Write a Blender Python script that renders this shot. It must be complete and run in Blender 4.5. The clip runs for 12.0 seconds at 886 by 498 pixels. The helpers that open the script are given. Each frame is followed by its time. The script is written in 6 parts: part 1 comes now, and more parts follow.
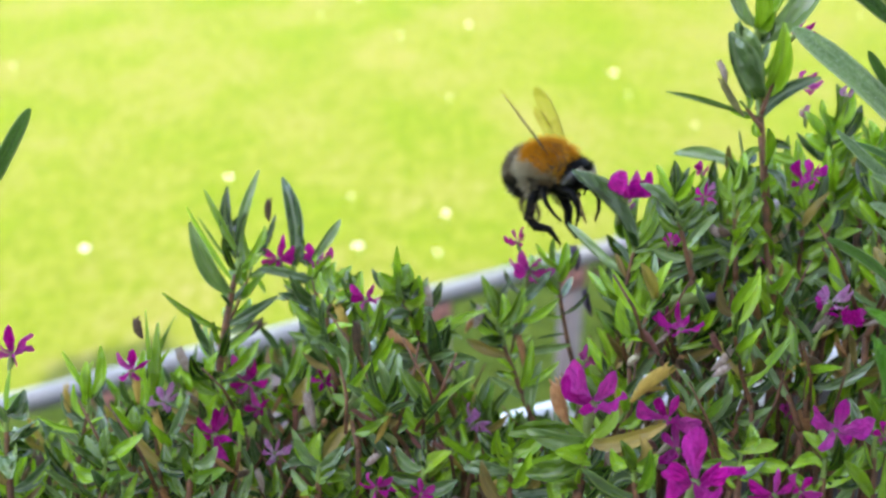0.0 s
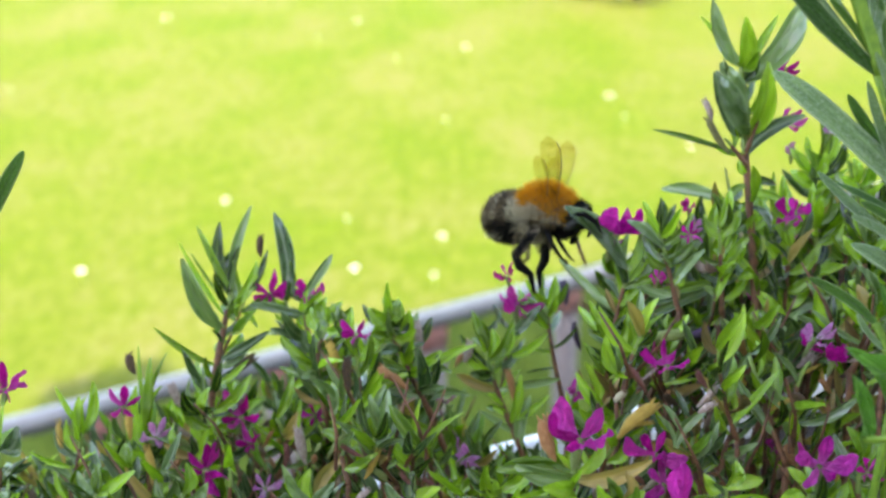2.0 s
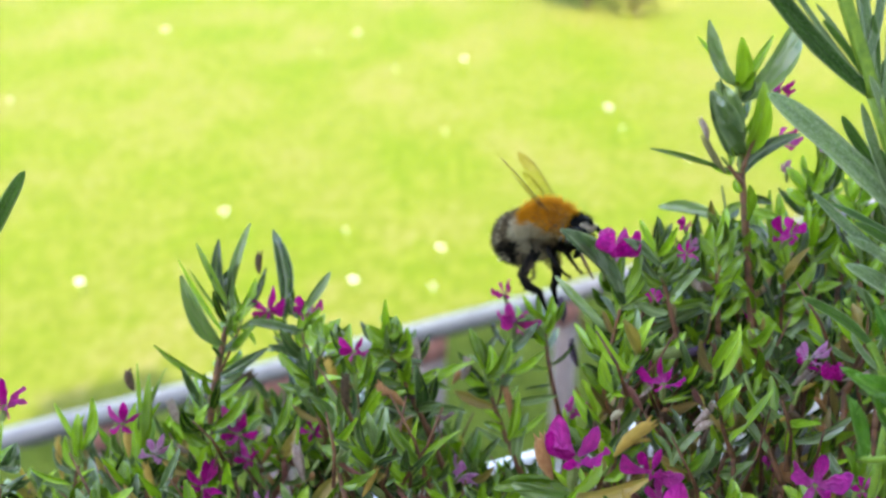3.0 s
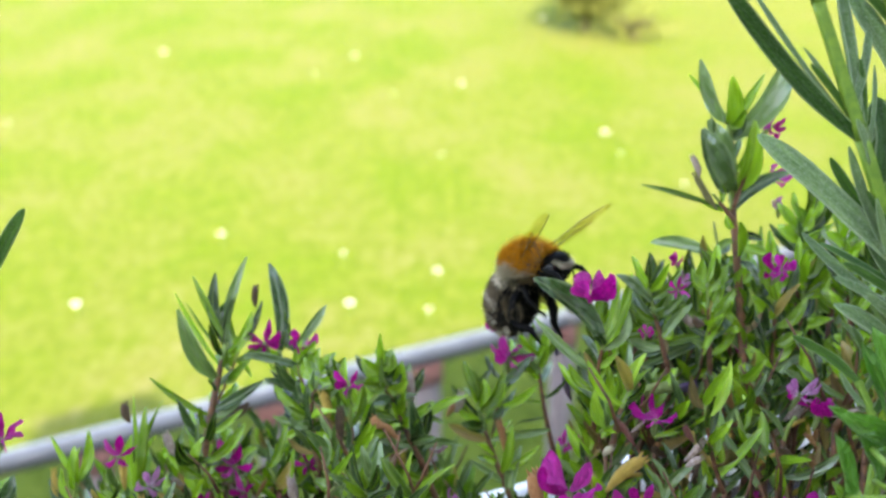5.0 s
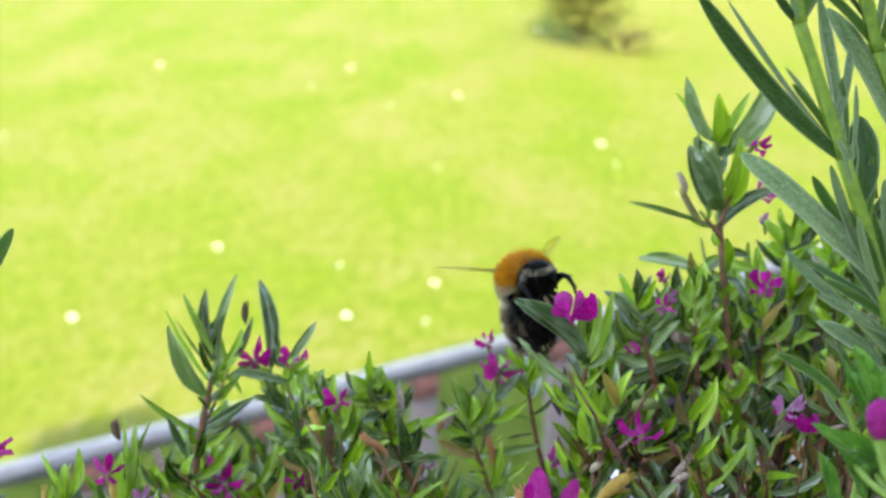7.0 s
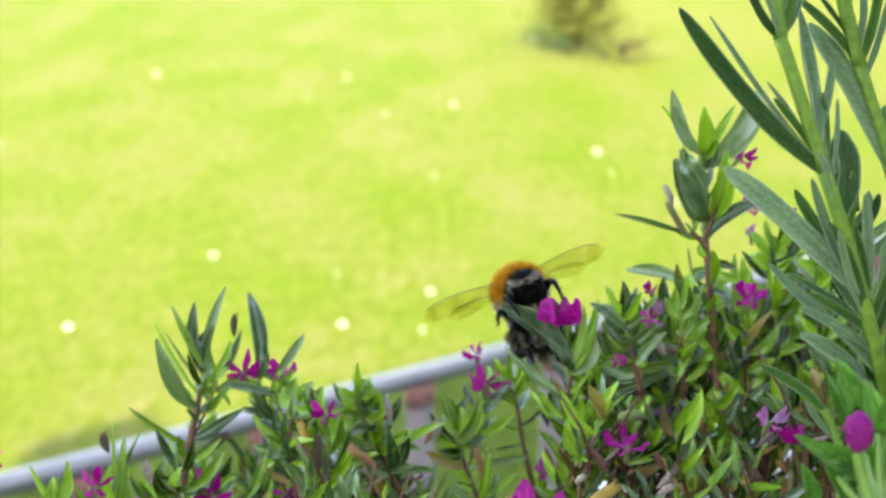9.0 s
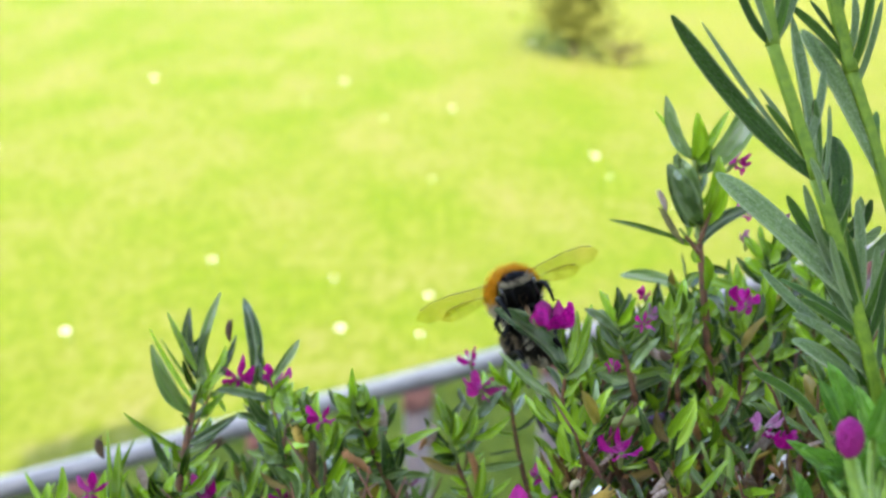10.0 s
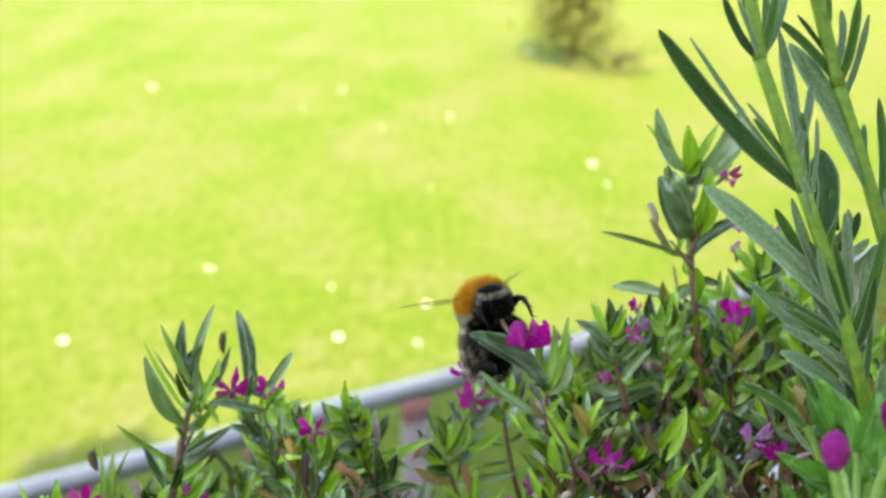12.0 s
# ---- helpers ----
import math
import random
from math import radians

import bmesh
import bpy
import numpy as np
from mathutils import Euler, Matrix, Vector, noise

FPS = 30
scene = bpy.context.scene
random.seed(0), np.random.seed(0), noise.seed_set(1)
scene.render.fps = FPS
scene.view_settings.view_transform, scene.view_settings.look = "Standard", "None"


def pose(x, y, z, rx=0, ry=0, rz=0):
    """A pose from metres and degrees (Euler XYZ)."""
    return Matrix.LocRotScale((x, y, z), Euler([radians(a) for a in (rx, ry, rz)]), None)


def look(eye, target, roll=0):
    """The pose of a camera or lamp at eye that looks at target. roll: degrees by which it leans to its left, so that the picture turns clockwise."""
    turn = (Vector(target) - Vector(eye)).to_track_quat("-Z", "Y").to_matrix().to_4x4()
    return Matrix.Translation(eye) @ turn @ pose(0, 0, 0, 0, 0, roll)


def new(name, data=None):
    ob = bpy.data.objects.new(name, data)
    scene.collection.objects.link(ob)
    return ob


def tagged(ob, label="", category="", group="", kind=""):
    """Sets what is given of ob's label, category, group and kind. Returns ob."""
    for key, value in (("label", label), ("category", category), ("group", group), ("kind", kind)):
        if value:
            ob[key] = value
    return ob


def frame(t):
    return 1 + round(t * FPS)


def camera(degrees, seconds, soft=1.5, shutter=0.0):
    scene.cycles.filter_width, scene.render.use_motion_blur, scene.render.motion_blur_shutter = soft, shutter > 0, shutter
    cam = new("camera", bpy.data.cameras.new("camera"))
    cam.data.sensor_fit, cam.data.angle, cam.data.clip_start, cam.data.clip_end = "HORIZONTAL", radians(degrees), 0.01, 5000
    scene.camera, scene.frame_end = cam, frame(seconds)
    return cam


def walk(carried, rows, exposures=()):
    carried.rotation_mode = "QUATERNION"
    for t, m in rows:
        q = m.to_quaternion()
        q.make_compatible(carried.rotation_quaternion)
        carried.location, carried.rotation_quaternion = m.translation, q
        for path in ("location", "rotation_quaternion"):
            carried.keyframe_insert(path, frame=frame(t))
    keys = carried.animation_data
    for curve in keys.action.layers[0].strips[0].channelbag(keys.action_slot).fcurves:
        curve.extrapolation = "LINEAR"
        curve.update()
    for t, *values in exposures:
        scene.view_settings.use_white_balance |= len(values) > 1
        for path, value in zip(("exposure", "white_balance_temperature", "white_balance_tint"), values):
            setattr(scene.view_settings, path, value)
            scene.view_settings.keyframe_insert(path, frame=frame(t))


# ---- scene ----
cam = camera(40.4, 12.0, soft=2.6)
PATH = [
    (0.0, pose(0.00000, 0.00000, 1.90000, 65.000, 0, 0.000) @ pose(0, 0, 0, 0, 0, 0.000)),
    (0.5, pose(0.00034, -0.00023, 1.90065, 65.242, 0, -0.043) @ pose(0, 0, 0, 0, 0, -0.018)),
    (1.0, pose(0.00060, -0.00044, 1.90125, 65.505, 0, -0.093) @ pose(0, 0, 0, 0, 0, 0.029)),
    (1.5, pose(0.00078, -0.00060, 1.90185, 65.781, 0, -0.144) @ pose(0, 0, 0, 0, 0, 0.076)),
    (2.0, pose(0.00099, -0.00087, 1.90258, 66.044, 0, -0.173) @ pose(0, 0, 0, 0, 0, 0.010)),
    (2.5, pose(0.00105, -0.00111, 1.90318, 66.322, 0, -0.210) @ pose(0, 0, 0, 0, 0, 0.084)),
    (3.0, pose(0.00111, -0.00134, 1.90382, 66.571, 0, -0.238) @ pose(0, 0, 0, 0, 0, 0.123)),
    (5.0, pose(0.00143, -0.00230, 1.90603, 67.673, 0, -0.394) @ pose(0, 0, 0, 0, 0, 0.391)),
    (5.5, pose(0.00166, -0.00249, 1.90635, 67.833, 0, -0.481) @ pose(0, 0, 0, 0, 0, 0.434)),
    (6.0, pose(0.00196, -0.00263, 1.90664, 67.985, 0, -0.488) @ pose(0, 0, 0, 0, 0, 0.380)),
    (6.5, pose(0.00229, -0.00283, 1.90691, 68.110, 0, -0.495) @ pose(0, 0, 0, 0, 0, 0.352)),
    (7.0, pose(0.00264, -0.00295, 1.90712, 68.236, 0, -0.538) @ pose(0, 0, 0, 0, 0, 0.303)),
    (9.0, pose(0.00391, -0.00350, 1.90794, 68.641, 0, -0.725) @ pose(0, 0, 0, 0, 0, 0.254)),
    (9.5, pose(0.00417, -0.00366, 1.90818, 68.736, 0, -0.749) @ pose(0, 0, 0, 0, 0, 0.245)),
    (10.0, pose(0.00440, -0.00373, 1.90830, 68.827, 0, -0.829) @ pose(0, 0, 0, 0, 0, 0.253)),
    (10.5, pose(0.00464, -0.00379, 1.90854, 68.932, 0, -0.895) @ pose(0, 0, 0, 0, 0, 0.249)),
    (11.0, pose(0.00480, -0.00391, 1.90872, 69.022, 0, -0.896) @ pose(0, 0, 0, 0, 0, 0.226)),
    (11.5, pose(0.00501, -0.00410, 1.90891, 69.144, 0, -0.895) @ pose(0, 0, 0, 0, 0, 0.229)),
    (12.0, pose(0.00527, -0.00429, 1.90912, 69.222, 0, -0.918) @ pose(0, 0, 0, 0, 0, 0.176)),
]
walk(cam, PATH, ((0.0, 3.05, 7500, 15.5), (12.0, 3.05, 7500, 15.5)))
cam.data.dof.use_dof = True
cam.data.dof.focus_distance = 0.145
cam.data.dof.aperture_fstop = 33.0

# ---- light ----
SUN_UP, SUN_FROM = 48.0, 180.0      # height of the sun; it stands behind the house (degrees)
world = bpy.data.worlds.new("sky")
scene.world = world
world.use_nodes = True
wn = world.node_tree.nodes
sky = wn.new("ShaderNodeTexSky")
sky.sky_type = "NISHITA"
sky.sun_disc = False
sky.sun_elevation = radians(SUN_UP)
sky.sun_rotation = radians(SUN_FROM)
sky.air_density, sky.dust_density = 1.0, 1.5
world.node_tree.links.new(sky.outputs[0], wn["Background"].inputs[0])
wn["Background"].inputs[1].default_value = 0.15
sun_data = bpy.data.lights.new("sun", "SUN")
sun_data.energy, sun_data.angle, sun_data.color = 1.8, radians(0.53), (1.0, 0.95, 0.86)
sun = new("sun", sun_data)
sx, sy = math.sin(radians(SUN_FROM)), math.cos(radians(SUN_FROM))
sun.matrix_world = look((sx * 20, sy * 20, 20 * math.tan(radians(SUN_UP))), (0, 0, 0))

# ---- materials ----


def nodes_of(name):
    m = bpy.data.materials.new(name)
    m.use_nodes = True
    return m, m.node_tree.nodes, m.node_tree.links, m.node_tree.nodes["Principled BSDF"]


def noise_node(n, l, scale, detail=4.0, coord="Object", rough=0.55, stretch=1.0):
    tc, t, mp = n.new("ShaderNodeTexCoord"), n.new("ShaderNodeTexNoise"), n.new("ShaderNodeMapping")
    mp.inputs["Scale"].default_value = (1, stretch, 1)
    t.inputs["Scale"].default_value, t.inputs["Detail"].default_value, t.inputs["Roughness"].default_value = scale, detail, rough
    l.new(tc.outputs[coord], mp.inputs[0])
    l.new(mp.outputs[0], t.inputs["Vector"])
    return t.outputs["Fac"]


def ramp(n, l, fac, stops):
    r = n.new("ShaderNodeValToRGB")
    while len(r.color_ramp.elements) < len(stops):
        r.color_ramp.elements.new(0.5)
    for e, (p, c) in zip(r.color_ramp.elements, stops):
        e.position, e.color = p, (*c, 1)
    l.new(fac, r.inputs[0])
    return r.outputs[0]


def mix(n, l, fac, a, b, how="MIX"):
    m = n.new("ShaderNodeMix")
    m.data_type, m.blend_type = "RGBA", how
    for sock, v in ((m.inputs[0], fac), (m.inputs[6], a), (m.inputs[7], b)):
        if isinstance(v, (int, float)):
            sock.default_value = v
        elif isinstance(v, tuple):
            sock.default_value = (*v, 1)
        else:
            l.new(v, sock)
    return m.outputs[2]


def bump(n, l, p, height, strength=0.3, distance=0.001):
    b = n.new("ShaderNodeBump")
    b.inputs["Strength"].default_value, b.inputs["Distance"].default_value = strength, distance
    l.new(height, b.inputs["Height"])
    l.new(b.outputs[0], p.inputs["Normal"])


def plain(name, dark, light, scale, rough=0.5, metal=0.0, relief=0.2, distance=0.0005):
    """A surface of one kind with grain between two tones."""
    m, n, l, p = nodes_of(name)
    f = noise_node(n, l, scale)
    l.new(ramp(n, l, f, [(0.3, dark), (0.7, light)]), p.inputs["Base Color"])
    p.inputs["Roughness"].default_value, p.inputs["Metallic"].default_value = rough, metal
    bump(n, l, p, noise_node(n, l, scale * 6), relief, distance)
    return m


def piece_noise(n, l, scale, detail=3.0, seed=40.0, stretch=1.0):
    """Noise in a piece's own space, another on each piece."""
    tc, t, info, mul = n.new("ShaderNodeTexCoord"), n.new("ShaderNodeTexNoise"), n.new("ShaderNodeObjectInfo"), n.new("ShaderNodeMath")
    t.noise_dimensions = "4D"
    mul.operation = "MULTIPLY"
    mul.inputs[1].default_value = seed
    l.new(info.outputs["Random"], mul.inputs[0])
    l.new(mul.outputs[0], t.inputs["W"])
    t.inputs["Scale"].default_value, t.inputs["Detail"].default_value = scale, detail
    mp = n.new("ShaderNodeMapping")
    mp.inputs["Scale"].default_value = (1, stretch, 1)
    l.new(tc.outputs["Object"], mp.inputs[0])
    l.new(mp.outputs[0], t.inputs["Vector"])
    return t.outputs["Fac"]


def leafy(name, young, old, under, rough=0.38, sheen=0.0, vein=0.2, rim_share=0.4, edge=None, speck=4.0, through_light=0.36, gloss=0.55, down=0.0, relief=0.22):
    """A leaf: tone by piece, mottling, a paler midrib along the middle of its map, and some light let through."""
    m, n, l, p = nodes_of(name)
    info = n.new("ShaderNodeObjectInfo")
    age = ramp(n, l, info.outputs["Random"], [(0.17, (0, 0, 0)), (0.71, (1, 1, 1))])
    col = mix(n, l, age, old, young)
    mott = ramp(n, l, piece_noise(n, l, speck * 0.45, 2.0, 40.0, 0.6), [(0.3, (0.5, 0.58, 0.5)), (0.7, (1.4, 1.3, 1.2))])
    col = mix(n, l, 0.75, col, mott, "MULTIPLY")
    uv, sep = n.new("ShaderNodeUVMap"), n.new("ShaderNodeSeparateXYZ")
    l.new(uv.outputs[0], sep.inputs[0])
    off = n.new("ShaderNodeMath")
    off.operation = "SUBTRACT"
    off.inputs[1].default_value = 0.5
    l.new(sep.outputs[0], off.inputs[0])
    ab = n.new("ShaderNodeMath")
    ab.operation = "ABSOLUTE"
    l.new(off.outputs[0], ab.inputs[0])
    rib = ramp(n, l, ab.outputs[0], [(0.02, (1, 1, 1)), (0.09, (0, 0, 0))])
    bw = n.new("ShaderNodeMath")
    bw.operation = "MULTIPLY"
    bw.inputs[1].default_value = vein
    l.new(rib, bw.inputs[0])
    col = mix(n, l, bw.outputs[0], col, under)
    if edge:
        rim = ramp(n, l, ab.outputs[0], [(0.4, (0, 0, 0)), (0.48, (1, 1, 1))])
        rf = n.new("ShaderNodeMath")
        rf.operation = "MULTIPLY"
        rf.inputs[1].default_value = rim_share
        l.new(rim, rf.inputs[0])
        col = mix(n, l, rf.outputs[0], col, edge)
    if down:
        fleck = ramp(n, l, piece_noise(n, l, 13.0, 4.0, 23.0, 5.0), [(0.42, (0, 0, 0)), (0.7, (down,) * 3)])
        col = mix(n, l, fleck, col, (0.5, 0.56, 0.45))
    l.new(col, p.inputs["Base Color"])
    p.inputs["Roughness"].default_value = rough
    p.inputs["Sheen Weight"].default_value = sheen
    p.inputs["Specular IOR Level"].default_value = gloss
    bump(n, l, p, piece_noise(n, l, speck * 0.8, 1.0, 17.0, 1.0), relief, 0.2)
    tr, ms = n.new("ShaderNodeBsdfTranslucent"), n.new("ShaderNodeMixShader")
    l.new(mix(n, l, 1.0, col, (1.0, 1.25, 0.45), "MULTIPLY"), tr.inputs[0])
    ms.inputs[0].default_value = through_light
    l.new(p.outputs[0], ms.inputs[1])
    l.new(tr.outputs[0], ms.inputs[2])
    l.new(ms.outputs[0], n["Material Output"].inputs[0])
    return m


LEAF = leafy("cuphea_leaf", (0.235, 0.43, 0.022), (0.021, 0.056, 0.004), (0.34, 0.46, 0.055), rough=0.22, edge=(0.19, 0.31, 0.04), through_light=0.13, gloss=0.85)
LEAF_BLUE = leafy("cuphea_leaf_glaucous", (0.16, 0.255, 0.09), (0.042, 0.09, 0.028), (0.35, 0.44, 0.2), rough=0.22, edge=(0.33, 0.42, 0.24), through_light=0.1, gloss=0.95)
LEAF_LIME = leafy("cuphea_leaf_young", (0.25, 0.41, 0.025), (0.11, 0.24, 0.012), (0.38, 0.5, 0.06), rough=0.28, through_light=0.2, gloss=0.65)
LEAF_OLIVE = leafy("cuphea_leaf_ageing", (0.36, 0.26, 0.08), (0.14, 0.09, 0.035), (0.4, 0.31, 0.14), through_light=0.2)
LAV_LEAF = leafy("lavender_leaf", (0.06, 0.165, 0.006), (0.022, 0.08, 0.004), (0.012, 0.045, 0.002), rough=0.7, gloss=0.25, sheen=0.03, vein=0.5, rim_share=0.75, edge=(0.33, 0.42, 0.22), speck=12.0, down=0.1, relief=0.25)
LAV_GREY = leafy("lavender_leaf_downy", (0.2, 0.31, 0.13), (0.11, 0.205, 0.07), (0.06, 0.13, 0.03), rough=0.85, gloss=0.2, sheen=0.05, vein=0.45, rim_share=0.8, edge=(0.42, 0.5, 0.34), speck=12.0, down=0.42, relief=0.3)
SOFT_LEAF = leafy("petunia_leaf", (0.12, 0.3, 0.045), (0.05, 0.16, 0.022), (0.3, 0.48, 0.16), rough=0.36, sheen=0.05, vein=0.35, speck=7.0, through_light=0.25, gloss=0.6, relief=0.35)
STEM_RED = plain("stem_bark", (0.045, 0.017, 0.007), (0.2, 0.077, 0.03), 900, 0.6)
STEM_GREEN = plain("stem_green", (0.12, 0.19, 0.03), (0.2, 0.28, 0.05), 700, 0.5)
LAV_STEM = plain("lavender_stem", (0.07, 0.15, 0.004), (0.15, 0.255, 0.012), 900, 0.6)


def petal_material(name, base, tip):
    m, n, l, p = nodes_of(name)
    uv, sep = n.new("ShaderNodeUVMap"), n.new("ShaderNodeSeparateXYZ")
    l.new(uv.outputs[0], sep.inputs[0])
    col = ramp(n, l, sep.outputs[1], [(0.05, base), (0.45, tip)])
    col = mix(n, l, 0.6, col, ramp(n, l, piece_noise(n, l, 4.0), [(0.32, (0.5, 0.4, 0.5)), (0.68, (1.3, 1.8, 1.4))]), "MULTIPLY")
    info = n.new("ShaderNodeObjectInfo")
    col = mix(n, l, 1.0, col, ramp(n, l, info.outputs["Random"], [(0.0, (0.7, 0.6, 0.68)), (0.4, (1, 1, 1))]), "MULTIPLY")
    col = mix(n, l, ramp(n, l, info.outputs["Random"], [(0.5, (0, 0, 0)), (1.0, (0.5, 0.5, 0.5))]), col, (0.8, 0.16, 0.6))
    l.new(col, p.inputs["Base Color"])
    p.inputs["Roughness"].default_value = 0.6
    p.inputs["Specular IOR Level"].default_value = 0.12
    bump(n, l, p, piece_noise(n, l, 6.0), 0.7, 0.2)
    tr, ms = n.new("ShaderNodeBsdfTranslucent"), n.new("ShaderNodeMixShader")
    l.new(col, tr.inputs[0])
    ms.inputs[0].default_value = 0.25
    l.new(p.outputs[0], ms.inputs[1])
    l.new(tr.outputs[0], ms.inputs[2])
    l.new(ms.outputs[0], n["Material Output"].inputs[0])
    return m


PETALS = [petal_material("petal_magenta", (0.56, 0.02, 0.28), (0.78, 0.008, 0.4)),
          petal_material("petal_bright", (0.78, 0.1, 0.5), (0.8, 0.02, 0.47)),
          petal_material("petal_lilac", (0.78, 0.5, 0.68), (0.74, 0.27, 0.6))]
HUSKS = [plain("husk_green", (0.16, 0.22, 0.05), (0.25, 0.3, 0.1), 7, 0.65, 0.0, 0.5, 0.1),
         plain("husk_yellow", (0.4, 0.26, 0.04), (0.55, 0.36, 0.07), 7, 0.65, 0.0, 0.5, 0.1),
         plain("husk_brown", (0.05, 0.03, 0.018), (0.14, 0.08, 0.04), 7, 0.8, 0.0, 0.5, 0.1),
         plain("husk_orange", (0.33, 0.13, 0.04), (0.45, 0.22, 0.09), 7, 0.65, 0.0, 0.5, 0.1),
         plain("husk_straw", (0.35, 0.3, 0.2), (0.5, 0.44, 0.3), 7, 0.65, 0.0, 0.5, 0.1),
         plain("husk_violet", (0.02, 0.012, 0.03), (0.1, 0.05, 0.13), 7, 0.65, 0.0, 0.5, 0.1),
         plain("husk_pale", (0.26, 0.16, 0.14), (0.52, 0.42, 0.36), 7, 0.65, 0.0, 0.5, 0.1),
         plain("husk_olive", (0.14, 0.13, 0.04), (0.22, 0.2, 0.08), 7, 0.65, 0.0, 0.5, 0.1),
         plain("husk_rose", (0.16, 0.05, 0.05), (0.34, 0.13, 0.11), 7, 0.65, 0.0, 0.5, 0.1)]
BUD = petal_material("bud_magenta", (0.5, 0.003, 0.25), (0.75, 0.006, 0.36))
ORANGE_PILE = plain("orange_pile", (0.47, 0.19, 0.009), (0.72, 0.36, 0.03), 900, 0.9)
CREAM_PILE = plain("cream_pile", (0.42, 0.37, 0.27), (0.66, 0.6, 0.47), 900, 0.9)
GREY_PILE = plain("grey_brown_pile", (0.045, 0.034, 0.022), (0.23, 0.18, 0.12), 700, 0.9)
BLACK_PILE = plain("black_pile", (0.001, 0.0009, 0.0009), (0.006, 0.005, 0.0045), 900, 0.85)
HIP_PILE = plain("greyish_pile", (0.2, 0.16, 0.1), (0.42, 0.36, 0.26), 800, 0.9)
DARK_PILE = plain("dark_pile", (0.006, 0.005, 0.004), (0.04, 0.033, 0.026), 900, 0.9)
BROWN_PILE = plain("brown_pile", (0.12, 0.08, 0.04), (0.22, 0.16, 0.09), 900, 0.9)
CHITIN = plain("black_chitin", (0.0008, 0.0008, 0.0008), (0.003, 0.0026, 0.0026), 1500, 0.5)
TONGUE = plain("tongue_chitin", (0.12, 0.07, 0.03), (0.2, 0.12, 0.06), 1500, 0.35)
EYE = plain("eye_facets", (0.001, 0.001, 0.001), (0.004, 0.003, 0.003), 3000, 0.2)


def clear(name, tint, coat, rough, share):
    """A thin clear sheet: light goes through with a tint, and a share is mirrored or scattered by its coat."""
    m, n, l, p = nodes_of(name)
    p.inputs["Base Color"].default_value, p.inputs["Roughness"].default_value = (*coat, 1), rough
    tr, ms = n.new("ShaderNodeBsdfTransparent"), n.new("ShaderNodeMixShader")
    tr.inputs[0].default_value = (*tint, 1)
    f = ramp(n, l, noise_node(n, l, 60), [(0.3, (share * 0.8,) * 3), (0.7, (share * 1.2,) * 3)])
    l.new(f, ms.inputs[0])
    l.new(tr.outputs[0], ms.inputs[1])
    l.new(p.outputs[0], ms.inputs[2])
    l.new(ms.outputs[0], n["Material Output"].inputs[0])
    return m


WING = clear("wing_membrane", (0.86, 0.81, 0.58), (0.2, 0.15, 0.05), 0.3, 0.045)
VEIN = plain("wing_vein", (0.06, 0.045, 0.015), (0.12, 0.09, 0.035), 1500, 0.5)
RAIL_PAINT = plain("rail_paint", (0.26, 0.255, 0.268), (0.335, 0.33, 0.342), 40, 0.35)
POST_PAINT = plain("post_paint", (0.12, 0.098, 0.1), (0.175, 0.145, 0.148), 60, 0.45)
# dark tone that stands in for shade under the rail
RAIL_SHADE = plain("rail_shade_paint", (0.05, 0.045, 0.05), (0.08, 0.07, 0.078), 60, 0.5)
POST_TOP_BROWN = plain("post_top_brown", (0.16, 0.06, 0.05), (0.25, 0.11, 0.09), 60, 0.7)
WHITE_PLASTIC = plain("white_plastic", (0.5, 0.5, 0.5), (0.66, 0.66, 0.66), 80, 0.4)
PLASTER = plain("plaster", (0.6, 0.57, 0.52), (0.72, 0.69, 0.64), 8, 0.9, 0.0, 0.4, 0.01)
CONCRETE = plain("concrete", (0.32, 0.31, 0.29), (0.45, 0.44, 0.41), 12, 0.9, 0.0, 0.4, 0.004)
SOIL = plain("potting_soil", (0.012, 0.009, 0.006), (0.05, 0.036, 0.024), 160, 0.95, 0.0, 0.8, 0.003)
PERLITE = plain("perlite", (0.65, 0.65, 0.63), (0.82, 0.82, 0.8), 300, 0.8)
BARK = plain("bark", (0.05, 0.035, 0.025), (0.13, 0.1, 0.07), 25, 0.9, 0.0, 0.6, 0.01)
BUSH_LEAF = plain("bush_leaf", (0.12, 0.14, 0.026), (0.18, 0.2, 0.045), 30, 0.6)
DAISY_WHITE = plain("daisy_petal", (0.75, 0.74, 0.7), (0.85, 0.84, 0.8), 60, 0.6)
DAISY_YELLOW = plain("daisy_centre", (0.5, 0.32, 0.02), (0.62, 0.42, 0.04), 200, 0.7)


